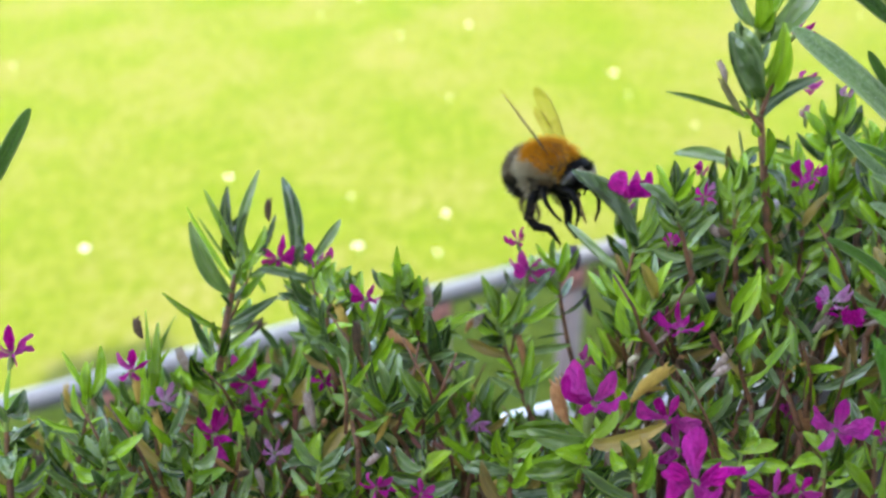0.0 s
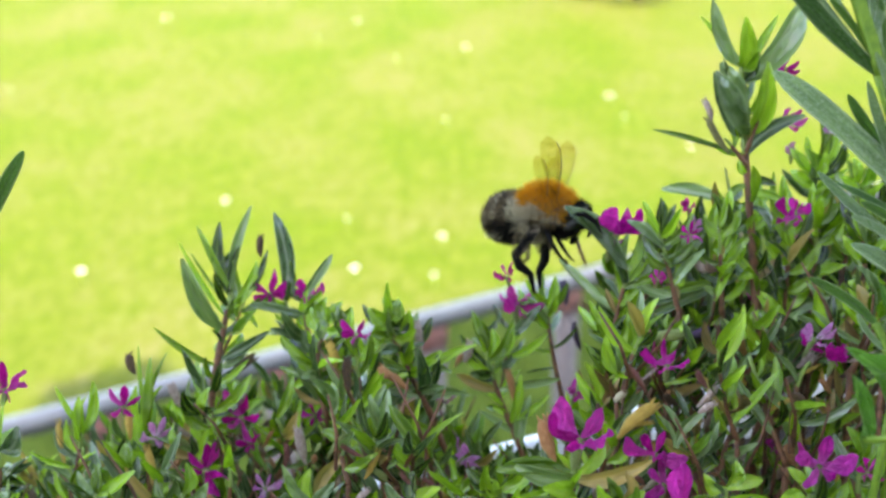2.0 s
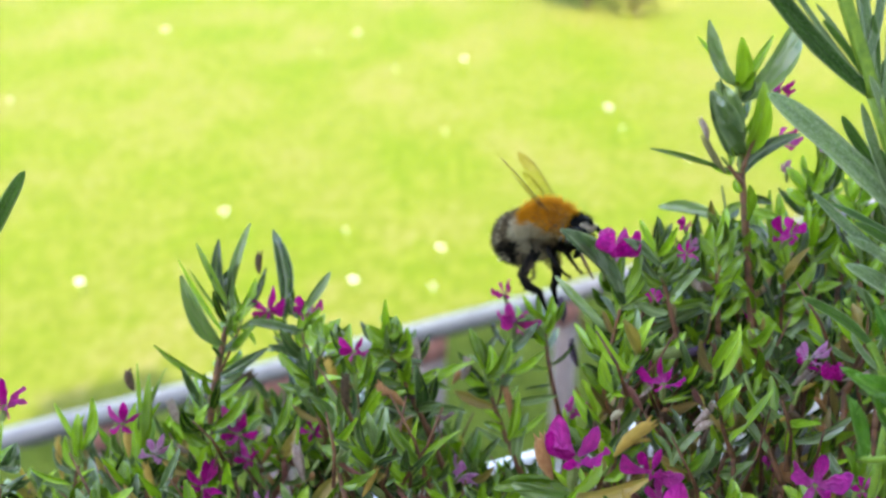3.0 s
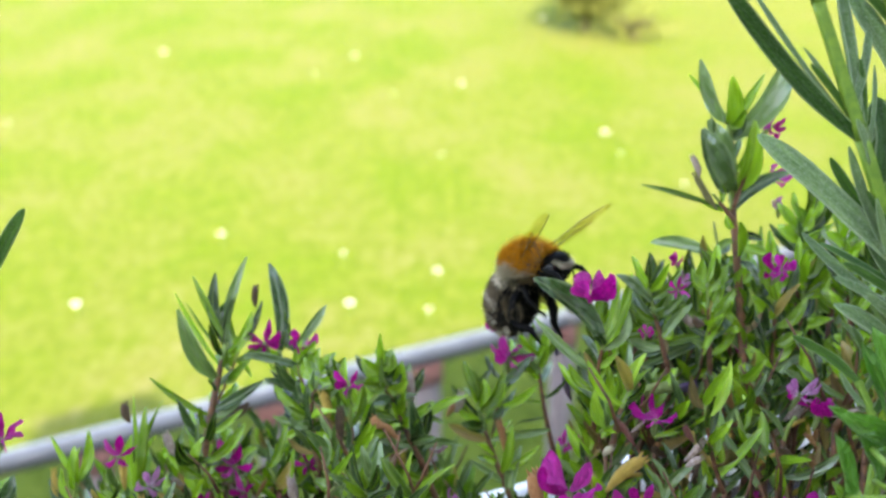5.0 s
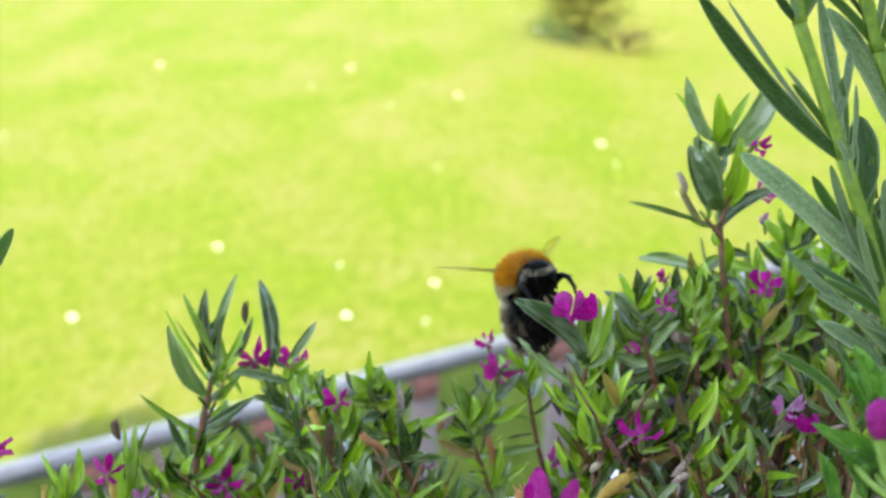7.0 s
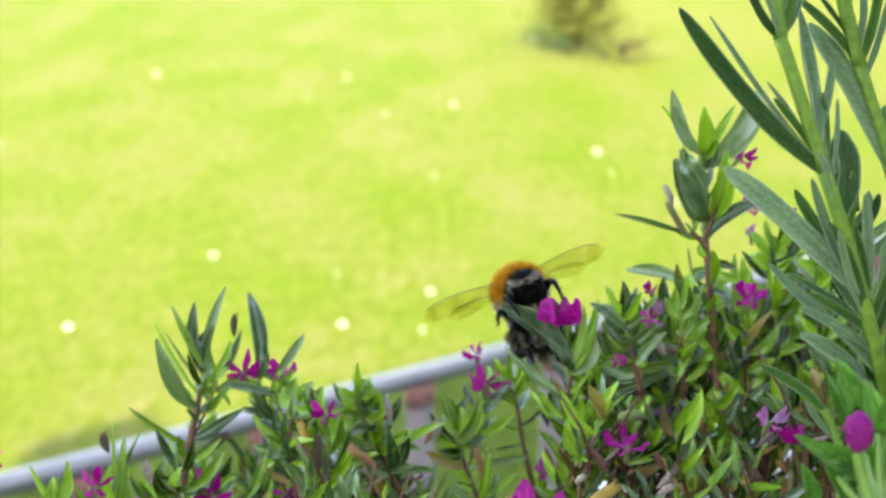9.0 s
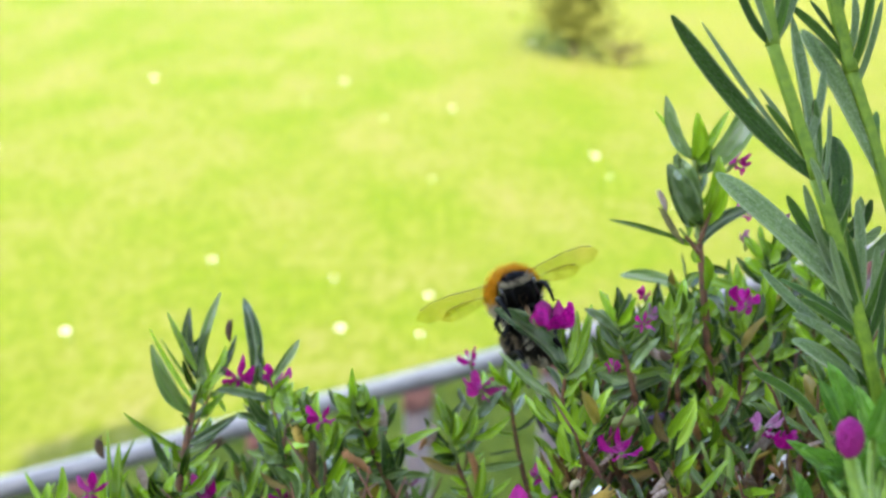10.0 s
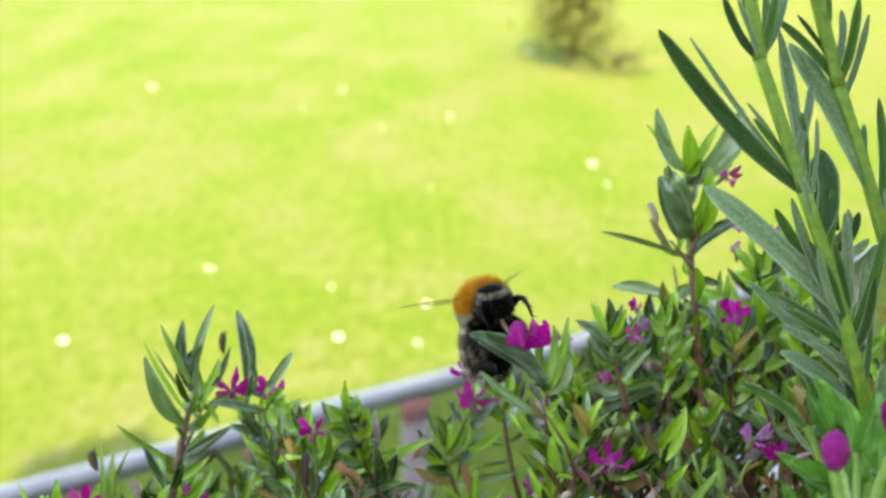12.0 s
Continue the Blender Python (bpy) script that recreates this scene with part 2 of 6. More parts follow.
def grass_material():
    m, n, l, p = nodes_of("lawn_grass")
    big = noise_node(n, l, 1.7, 3.0, rough=0.5, stretch=0.6)
    small = noise_node(n, l, 11.0, 4.0, rough=0.7, stretch=0.55)
    tuft = noise_node(n, l, 24.0, 2.0, rough=0.6, stretch=0.5)
    fine = noise_node(n, l, 60.0, 4.0)
    a = ramp(n, l, big, [(0.34, (0.088, 0.139, 0.005)), (0.48, (0.104, 0.141, 0.012)), (0.66, (0.128, 0.146, 0.026))])
    a = mix(n, l, 0.85, a, ramp(n, l, small, [(0.34, (0.86, 0.96, 0.5)), (0.5, (1.0, 1.0, 1.0)), (0.66, (1.22, 1.08, 1.8))]), "MULTIPLY")
    a = mix(n, l, 0.8, a, ramp(n, l, tuft, [(0.35, (0.78, 0.86, 0.5)), (0.5, (1.0, 1.0, 1.0)), (0.66, (1.2, 1.12, 1.7))]), "MULTIPLY")
    a = mix(n, l, 0.6, a, ramp(n, l, fine, [(0.25, (0.6, 0.65, 0.5)), (0.7, (1.2, 1.15, 1.2))]), "MULTIPLY")
    tc, dist = n.new("ShaderNodeTexCoord"), n.new("ShaderNodeVectorMath")
    dist.operation = "DISTANCE"
    dist.inputs[1].default_value = (4.2, 10.5, 0.0)
    l.new(tc.outputs["Object"], dist.inputs[0])
    far = n.new("ShaderNodeMapRange")
    far.inputs["From Min"].default_value, far.inputs["From Max"].default_value = 5.0, 0.5
    l.new(dist.outputs["Value"], far.inputs["Value"])
    dry = n.new("ShaderNodeMath")
    dry.operation = "MULTIPLY"
    l.new(far.outputs[0], dry.inputs[0])
    l.new(ramp(n, l, small, [(0.3, (0.2, 0.2, 0.2)), (0.6, (0.5, 0.5, 0.5))]), dry.inputs[1])
    a = mix(n, l, dry.outputs[0], a, (0.142, 0.142, 0.024))
    l.new(a, p.inputs["Base Color"])
    p.inputs["Roughness"].default_value = 0.9
    p.inputs["Specular IOR Level"].default_value = 0.1
    bump(n, l, p, fine, 0.6, 0.03)
    return m


GRASS = grass_material()
# grass colour darkened to deepen the shade between fence and sunlit lawn
SHADE_GRASS = plain("shade_darkened_grass", (0.054, 0.09, 0.01), (0.095, 0.136, 0.017), 9, 0.95, 0.0, 0.8, 0.03)
SHADE_GRASS.node_tree.nodes["Principled BSDF"].inputs["Specular IOR Level"].default_value = 0.08
for dark in (BUSH_LEAF, CHITIN, DARK_PILE, BLACK_PILE, ORANGE_PILE, CREAM_PILE, GREY_PILE, BROWN_PILE):
    dark.node_tree.nodes["Principled BSDF"].inputs["Specular IOR Level"].default_value = 0.08

# ---- helpers for building ----
import collections

MM = 0.001
rng = random.Random(7)
ORIGIN = Vector((0.0, 0.15, 1.82))      # the planter's own zero; plants are given in millimetres from it
PLACE = {}                              # where each object stands in the world


def spot(v):
    return ORIGIN + Vector(v) * MM


def put(ob, parent, m):
    """Sets ob under parent, standing at m in the world."""
    ob.parent = parent
    PLACE[ob] = m
    ob.matrix_basis = (PLACE[parent].inverted() @ m) if parent else m
    return ob


def empty(name, at, label, category, group=""):
    ob = tagged(new(name), label, category, group)
    ob.empty_display_size = 0.01
    return put(ob, None, Matrix.Translation(at))


def mesh_of(name, bm, *materials):
    me = bpy.data.meshes.new(name)
    bm.to_mesh(me)
    bm.free()
    for m in materials:
        me.materials.append(m)
    me.polygons.foreach_set("use_smooth", [True] * len(me.polygons))
    return me


def part(name, data, material, parent, label="", m=None):
    """Links a bmesh or a mesh as one object under a thing or under a part. m: its place in the world."""
    if isinstance(data, bmesh.types.BMesh):
        data = mesh_of(name, data, material)
    ob = new(name, data)
    if label:
        tagged(ob, label)
    return put(ob, parent, m if m is not None else (PLACE[parent] if parent else Matrix()))


def tube(bm, pts, radii, sides=6, mat=0, ridge=0.0):
    """A tube along points, closed at both ends; ridge: how far its four edges stand out."""
    rings = []
    side = None
    for i, p in enumerate(pts):
        d = (pts[min(i + 1, len(pts) - 1)] - pts[max(i - 1, 0)]).normalized()
        if side is None:
            side = d.orthogonal().normalized()
        side = (side - d * side.dot(d)).normalized()
        up = d.cross(side)
        rings.append([bm.verts.new(p + (side * math.cos(a) + up * math.sin(a)) * radii[i] * (1 + ridge * math.cos(4 * a))) for a in (math.tau * k / sides for k in range(sides))])
    for a, b in zip(rings, rings[1:]):
        for k in range(sides):
            bm.faces.new((a[k], a[(k + 1) % sides], b[(k + 1) % sides], b[k])).material_index = mat
    bm.faces.new(rings[0][::-1]).material_index = mat
    bm.faces.new(rings[-1]).material_index = mat


def ball(bm, centre, radii, turn=Matrix(), seg=20, rings=14):
    m = Matrix.Translation(centre) @ turn @ Matrix.Diagonal((*radii, 1))
    bmesh.ops.create_uvsphere(bm, u_segments=seg, v_segments=rings, radius=1, matrix=m)


def block(bm, lo, hi, m=Matrix(), soft=0.0):
    c = (Vector(lo) + Vector(hi)) / 2
    size = Vector(hi) - Vector(lo)
    made = bmesh.ops.create_cube(bm, size=1, matrix=m @ Matrix.Translation(c) @ Matrix.Diagonal((*size, 1)))
    if soft:
        edges = {e for v in made["verts"] for e in v.link_edges}
        bmesh.ops.bevel(bm, geom=list(edges), offset=soft, segments=2, affect="EDGES")


def aim(base, tip, roll=0.0, up=Vector((0, 0, 1))):
    """A frame at base whose y runs to tip, its z as near to up as may be, rolled about y."""
    y = (tip - base).normalized()
    x = y.cross(up)
    x = x.normalized() if x.length > 1e-4 else y.orthogonal().normalized()
    z = x.cross(y)
    return Matrix.Translation(base) @ Matrix((x, y, z)).transposed().to_4x4() @ Matrix.Rotation(roll, 4, "Y")


def bezier(a, b, c, n):
    """Points on a curve from a through b to c."""
    h = b * 2 - (a + c) / 2
    return [a * (1 - u) ** 2 + h * 2 * u * (1 - u) + c * u * u for u in (i / n for i in range(n + 1))]


# ---- leaves, petals ----


def leaf_mesh(name, material, shape, fold, droop, twist, cols=4, rows=8, thick=0.0, bow=0.0):
    """A leaf one long and one wide along y, folded along its rib and bowed sideways, with a map across and along it."""
    bm = bmesh.new()
    uv = bm.loops.layers.uv.new("map")
    grid, at = [], {}
    for j in range(rows + 1):
        v = 1.0 - (1.0 - j / rows) ** (1.7 if shape is strap else 1.0)
        w = max(shape(v), 0.02)
        row = []
        for i in range(cols + 1):
            u = i / cols - 0.5
            x = u * w
            z = abs(u) * fold * w + 2.4 * droop * v * (1 - v) + 0.07 * math.sin(v * 8 + u * 4)
            a = twist * v
            vert = bm.verts.new((x * math.cos(a) + bow * 3.4 * v * (1 - v) * (1.15 - 0.5 * v), v, z + x * math.sin(a)))
            at[vert] = (u + 0.5, v)
            row.append(vert)
        grid.append(row)
    under = []
    if thick:
        for j, row in enumerate(grid):
            w = max(shape(at[row[0]][1]), 0.02)
            low = []
            for i, vert in enumerate(row):
                u = i / cols - 0.5
                q = bm.verts.new(vert.co - Vector((0, 0, thick * w * (1.0 - 3.2 * u * u))))
                at[q] = at[vert]
                low.append(q)
            under.append(low)
    faces = []
    for j in range(rows):
        for i in range(cols):
            faces.append(bm.faces.new((grid[j][i], grid[j][i + 1], grid[j + 1][i + 1], grid[j + 1][i])))
            if thick:
                faces.append(bm.faces.new((under[j][i + 1], under[j][i], under[j + 1][i], under[j + 1][i + 1])))
        if thick:
            faces.append(bm.faces.new((grid[j][0], grid[j + 1][0], under[j + 1][0], under[j][0])))
            faces.append(bm.faces.new((grid[j + 1][cols], grid[j][cols], under[j][cols], under[j + 1][cols])))
    if thick:
        faces.append(bm.faces.new(grid[rows] + under[rows][::-1]))
    for f in faces:
        for lp in f.loops:
            lp[uv].uv = at[lp.vert]
    return mesh_of(name, bm, material)


def lance(v):
    return math.sin(math.pi * min(0.98, 0.05 + 0.94 * v) ** 1.03) ** 0.68


def strap(v):
    return min(1.0, 0.5 + 1.5 * v) * math.sqrt(max(0.0, 1.0 - max(0.0, (v - 0.7) / 0.3) ** 2)) * (1.0 - 0.22 * v)


def oval(v):
    return math.sin(math.pi * min(1.0, 0.05 + 0.95 * v) ** 0.75) ** 0.6


def ragged(v):
    return 0.3 * (1 - v) + math.sin(math.pi * min(0.985, v) ** 1.3) ** 0.7 + 0.09 * math.sin(17 * v)


def spoon(v):
    return 0.2 * (1 - v) + math.sin(math.pi * min(0.985, v) ** 1.45) ** 0.8


VARIED = [(0.8, 0.25, 0.25, 0.3), (0.7, -0.15, -0.3, 0.75), (1.0, 0.5, 0.1, 0.55), (0.8, 0.25, 0.25, -0.3), (0.7, -0.15, -0.3, -0.75), (1.0, 0.4, 0.4, -0.55)]    # three bowed to each side
LEAVES = {k: [leaf_mesh("leaf", m, lance, f, d, t, 4, 8, 0.0, b) for f, d, t, b in VARIED] for k, m in enumerate((LEAF, LEAF_BLUE, LEAF_OLIVE, LEAF_LIME))}
STRAPS = {k: [leaf_mesh("leaf", m, strap, 0.35, d, t, 4, 14, 0.35, b) for d, t, b in ((0.5, 0.15, 0.25), (-0.4, -0.15, 0.5), (0.8, 0.0, 0.1), (0.5, 0.15, -0.25), (-0.4, -0.15, -0.5), (0.8, 0.0, -0.1))] for k, m in enumerate((LAV_LEAF, LAV_GREY))}
SOFT = [leaf_mesh("leaf", SOFT_LEAF, oval, f, d, t, 6, 9) for f, d, t in ((0.8, 0.3, 0.2), (0.6, 0.15, -0.3))]
PETAL = [[leaf_mesh("petal", m, w, f, d, t, 4, 8) for w, f, d, t in ((spoon, 0.6, 0.5, 0.4), (ragged, -0.5, 1.1, -0.6), (ragged, 0.9, -0.4, 0.8))] for m in PETALS]


def cuphea(at, label):
    return empty("cuphea_plant", spot(at), label, "flowering plant", "cuphea plants in the planter")


def lavender(at, label):
    return empty("lavender_plant", spot(at), label, "herb plant", "lavender plants")


def petunia(at):
    thing = empty("petunia_plant", spot(at), "soft-leaved petunia with closed magenta buds", "flowering plant")
    root(thing, spot(at), 0.9 * MM, STEM_GREEN)
    return thing


def stalk(plant, to, thick):
    """A soft stalk from the plant's neck to a leaf or bud."""
    a = PLACE[plant].translation
    bm = bmesh.new()
    tube(bm, [q - a for q in bezier(a, a.lerp(to, 0.5) + Vector((0, 1.0, -1.0)) * MM, to, 5)], [thick * MM] * 6, 6)
    part("stalk", bm, LAV_STEM, plant)


ALONG = math.atan2(0.474, 1.0)            # the planter runs beside the rail
BOX = Matrix.Translation((0.0144, 0.179, 1.782)) @ Matrix.Rotation(ALONG, 4, "Z")
STEMS = collections.defaultdict(list)    # points along each plant's stems
HOLDER = {}                              # a plant that moves stands on another one's branch


def root(plant, a, thick, material):
    """A woody branch from the soil up to a, unless a sits on a stem already."""
    holder = HOLDER.get(plant, plant)
    if any((a - q).length < 0.0035 for q in STEMS[holder]):
        return
    p = BOX.inverted() @ a
    end = BOX @ Vector((min(max(p.x, -0.4), 0.4), min(max(p.y, -0.148), -0.012), -0.017))
    if end.z > a.z - 0.003:
        return
    mid = a.lerp(end, 0.5) + Vector((rng.uniform(-2, 2), rng.uniform(-2, 2), 0)) * MM
    pts = bezier(end, mid, a, 6)
    STEMS[holder] += pts
    bm = bmesh.new()
    tube(bm, [q - end for q in pts], [thick * (1.35 - 0.06 * k) for k in range(7)], 6)
    part("branch", bm, material, holder, "", Matrix.Translation(end))


def bowed(pool, m, outward):
    """A leaf of the pool that leaves its stem outward and curves up again, as most do."""
    side = m.to_3x3().col[0].dot(outward) > 0
    if rng.random() < 0.15:
        side = not side
    return pool[rng.randrange(3) + (0 if side else 3)]


FLOWERS = []                             # place and half width of each flower, in the planter's millimetres
FILL = []                                # small leaves still to be set, once all flowers stand


def hides_a_flower(p):
    """True of a place that would hide a flower from the camera."""
    for f, half in FLOWERS:
        # roughly the way from the flower to the camera
        d = Vector((-0.0065 * f.x, -0.87, 0.49)).normalized()
        v = p - f
        along = v.dot(d)
        if -1.0 < along < 45.0 and (v - d * along).length < half:
            return True
    return False


def in_planter(p):
    return (p - ORIGIN) / MM


def shoot(plant, foot, middle, top, radius, leaves, kind, fill=(0, 0, 0), first=None):
    """A stem from foot to top with leaves: (place along it, tip in mm, width in mm, sort); fill: from, to, number of small leaves; first: the form of the first leaf."""
    a, b, c = spot(foot), spot(middle), spot(top)
    pts = bezier(a, b, c, 10)
    bm = bmesh.new()
    r = radius * MM * (1.0 if kind == "lavender" else 0.92)
    rad = [r * (1.0 - (0.1 if kind == "lavender" else 0.45) * i / 10) * (1.05 if i in (0, 10) else 1.0) for i in range(11)]
    if kind == "lavender":
        tube(bm, [p - a for p in pts], rad, 16, 0, 0.16)
    else:
        tube(bm, [p - a for p in pts], rad, 7)
    mats = (LAV_STEM,) if kind == "lavender" else (STEM_RED, STEM_GREEN)
    data = mesh_of("stem", bm, *mats)
    if kind == "cuphea":
        for f in data.polygons:
            f.material_index = 1 if (f.center + a - c).length < min(0.32 * (a - c).length, 0.003) else 0
    stem = part("stem", data, None, plant, "", Matrix.Translation(a))
    root(plant, a, r * 0.95, LAV_STEM if kind == "lavender" else STEM_RED)
    STEMS[plant] += pts
    pools = STRAPS if kind == "lavender" else LEAVES
    for number, (u, x, y, z, w, sort) in enumerate(leaves):
        k = min(int(u * 10), 9)
        base = pts[k].lerp(pts[k + 1], u * 10 - k)
        tip = spot((x, y, z))
        face = (0.35 if sort == 1 else 0.0) + rng.uniform(-0.45, 0.45)
        m = aim(base, tip, face, Vector((0, -0.75, 0.65)))
        along = (pts[k + 1] - pts[k]).normalized()
        out = (tip - base) - along * (tip - base).dot(along)
        form = bowed(pools[sort], m, out)
        if first is not None and number == 0:
            form = pools[sort][first]
        part("leaf", form, None, stem, "", m @ Matrix.Diagonal((w * MM * (1.2 if kind == "lavender" else (0.8, 0.74, 0.8, 0.8)[sort]), (tip - base).length, w * MM * 0.9, 1)))
    if fill[2]:
        FILL.append((stem, pts, fill))
    return stem


def small_leaves(stem, pts, fill):
    """Small leaves along a part of a stem, none of them between a flower and the camera."""
    for i in range(fill[2]):
        u = min(fill[0] + (fill[1] - fill[0]) * (i + rng.random()) / fill[2], 0.999)
        k = int(u * 10)
        base = pts[k].lerp(pts[k + 1], u * 10 - k)
        along = (pts[k + 1] - pts[k]).normalized()
        side = Matrix.Rotation(i * 2.4 + rng.uniform(-0.6, 0.6), 3, along) @ along.orthogonal().normalized()
        grown = rng.uniform(4.0, 9.0) * (1.0 - 0.25 * u)
        tip = base + (along * rng.uniform(0.6, 1.6) + side).normalized() * grown * MM
        if hides_a_flower(in_planter(tip)) or hides_a_flower(in_planter(base.lerp(tip, 0.5))):
            continue
        wide = grown * rng.uniform(0.17, 0.28) * MM
        sort = rng.choices((0, 1, 2, 3), (5, 3.4, 0.7, 0.9))[0]
        m = aim(base, tip, rng.uniform(-0.6, 0.6), Vector((0, -0.6, 0.8)))
        part("leaf", bowed(LEAVES[sort], m, side), None, stem, "", m @ Matrix.Diagonal((wide, grown * MM, wide, 1)))


def calyx_mesh(material):
    bm = bmesh.new()
    pts = [Vector((0, -v, 0.06 * v * v)) for v in (0.0, 0.12, 0.35, 0.7, 1.0, 1.15)]
    tube(bm, pts, [0.17, 0.14, 0.16, 0.15, 0.1, 0.03], 9)
    return mesh_of("flower", bm, material)


CALYX = calyx_mesh(HUSKS[0])


def flower(plant, at, face, size, tone, spread, broad):
    """Six crinkled petals round the mouth of a ribbed tube. size: mm across; spread: 1 is open, less is cupped; broad: 1 for narrow petals."""
    FLOWERS.append((Vector(at), 0.34 * size + 0.5))
    s = size * MM / 2
    y = (Vector(face).normalized() + Vector((0.0, -0.25 if broad < 1.6 else 0.0, 0.0))).normalized()
    m = aim(spot(at), spot(at) + y, rng.uniform(0, 6.28))
    tubes = part("flower", CALYX, None, plant, "", m @ Matrix.Translation((0, -0.25 * s, 0)) @ Matrix.Scale(s * 0.95, 4))
    for k in range(6):
        loose = 0.6 if broad > 1.6 else 1.0
        a = math.tau * k / 6 + rng.uniform(-0.34, 0.34) * loose
        tilt = radians(90 - 64 * spread) + rng.uniform(-0.45, 0.45) * loose
        long = s * (1.0 + rng.uniform(-0.38, 0.25) * loose)
        pm = m @ Matrix.Rotation(a, 4, "Y") @ Matrix.Translation((0, -0.2 * s, 0.1 * s)) @ Matrix.Rotation(math.pi / 2 - tilt, 4, "X")
        pm = pm @ Matrix.Diagonal((long * rng.uniform(0.24, 0.42) * broad, long, long * 0.6, 1))
        part("petal", rng.choice(PETAL[tone]), None, tubes, "", pm)
    return tubes


def husk_mesh(material):
    bm = bmesh.new()
    tube(bm, [Vector((0.03 * math.sin(9 * v), v, 0.05 * math.sin(3 * v))) for v in (0, 0.08, 0.3, 0.6, 0.85, 1.0)], [0.3, 0.46, 0.5, 0.42, 0.26, 0.1], 9)
    for v in bm.verts:
        v.co.x = v.co.x * (1 + 0.4 * noise.noise(v.co * 5)) + 0.35 * math.sin(v.co.y * 2.6)
        v.co.z *= 1 + 0.3 * noise.noise(v.co * 4 + Vector((3, 1, 2)))
    for k in range(5):
        a = math.tau * k / 5
        d = Vector((math.cos(a), 0, math.sin(a)))
        tube(bm, [d * 0.3, d * 0.36 + Vector((0, -0.1, 0)), d * 0.4 + Vector((0, -0.18, 0))], [0.09, 0.06, 0.015], 4)
    return mesh_of("husk", bm, material)


HUSK_MESH = [husk_mesh(m) for m in HUSKS]


def husk(plant, mouth, foot, width, tone):
    """A spent flower tube, open at its mouth."""
    a, b = spot(mouth), spot(foot)
    m = aim(a, b, rng.uniform(0, 6))
    return part("husk", HUSK_MESH[tone], None, plant, "", m @ Matrix.Diagonal((0.72 * width * MM, (b - a).length, 0.6 * width * MM, 1)))


def soft_leaf(plant, foot, tip, width):
    a, b = spot(foot), spot(tip)
    stalk(plant, a, 0.35)
    m = aim(a, b, rng.uniform(-0.4, 0.4), Vector((0, -0.7, 0.7)))
    return part("leaf", rng.choice(SOFT), None, plant, "", m @ Matrix.Diagonal((width * MM * 0.75, (b - a).length, width * MM, 1)))


def bud_mesh():
    bm = bmesh.new()
    tube(bm, [Vector((0.0, v, 0.0)) for v in (0, 0.1, 0.3, 0.55, 0.8, 0.94, 1.0)], [0.12, 0.28, 0.44, 0.5, 0.4, 0.22, 0.06], 12)
    for v in bm.verts:
        a = math.atan2(v.co.z, v.co.x) + v.co.y * 1.5
        k = 1 + 0.09 * math.cos(5 * a)
        v.co.x *= k
        v.co.z *= k
    return mesh_of("bud", bm, BUD)


BUD_MESH = bud_mesh()


def bud(plant, foot, tip, width):
    a, b = spot(foot), spot(tip)
    stalk(plant, a, 0.5)
    return part("bud", BUD_MESH, None, plant, "closed magenta bud", aim(a, b, 0.4) @ Matrix.Diagonal((width * MM, (b - a).length, width * MM, 1)))


# ---- the setting ----
TURN = math.atan(0.608)                 # house, terrace and fence stand askew to the lawn's long way
HOUSE = Matrix.Rotation(TURN, 4, "Z")
bm = bmesh.new()
bmesh.ops.create_grid(bm, x_segments=80, y_segments=80, size=400)
for v in bm.verts:
    v.co.z = 0.0 if v.co.length < 40 else 0.4 * noise.noise(v.co * 0.02)
ground = part("ground", bm, GRASS, None)
tagged(ground, "sunlit short lawn, bright yellow-green", "lawn", kind="structure")

bm = bmesh.new()
block(bm, (-6, -1.0, -0.2), (6, 1.5, 0.012), HOUSE)
tagged(part("pavement", bm, CONCRETE, None), "grey concrete terrace between house and fence", "terrace", kind="structure")
# darker grass up to the shade edge; the shade is in its colour
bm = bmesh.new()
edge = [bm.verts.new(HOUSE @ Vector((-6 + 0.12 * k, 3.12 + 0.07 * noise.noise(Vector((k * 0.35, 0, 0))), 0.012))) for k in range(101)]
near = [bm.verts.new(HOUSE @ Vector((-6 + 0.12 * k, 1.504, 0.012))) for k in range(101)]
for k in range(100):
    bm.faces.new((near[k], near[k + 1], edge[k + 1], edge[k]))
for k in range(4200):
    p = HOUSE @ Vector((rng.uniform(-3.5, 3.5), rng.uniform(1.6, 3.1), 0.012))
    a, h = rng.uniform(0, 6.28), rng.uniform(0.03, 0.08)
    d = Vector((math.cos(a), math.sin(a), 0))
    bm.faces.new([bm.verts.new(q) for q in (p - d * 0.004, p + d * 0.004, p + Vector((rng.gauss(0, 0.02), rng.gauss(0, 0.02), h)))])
tagged(part("grass_verge", bm, SHADE_GRASS, None), "darker unmown grass strip beyond the fence", "grass strip", kind="stuff")
# wall out of view, its height set to bring the shade edge to the fence
bm = bmesh.new()
block(bm, (-9, -1.4, -0.1), (9, -1.004, 5.35), HOUSE)
wall = tagged(part("wall_south", bm, PLASTER, None), "pale plastered house wall behind the terrace", "wall", kind="structure")


def house_roof():
    thing = empty("house_roof", HOUSE @ Vector((0, -1.2, 5.35)), "grey flat house roof with one chimney", "roof")
    bm = bmesh.new()
    block(bm, (-9, -6.0, 5.354), (9, -1.0, 5.52), HOUSE, soft=0.02)
    part("slab", bm, CONCRETE, thing, "", Matrix())
    # unseen block on the roof, added to shadow a patch of lawn
    bm = bmesh.new()
    block(bm, (-2.05, -1.35, 5.52), (-1.67, -1.02, 5.75), HOUSE, soft=0.01)
    part("chimney", bm, PLASTER, thing, "plastered chimney", Matrix())


house_roof()


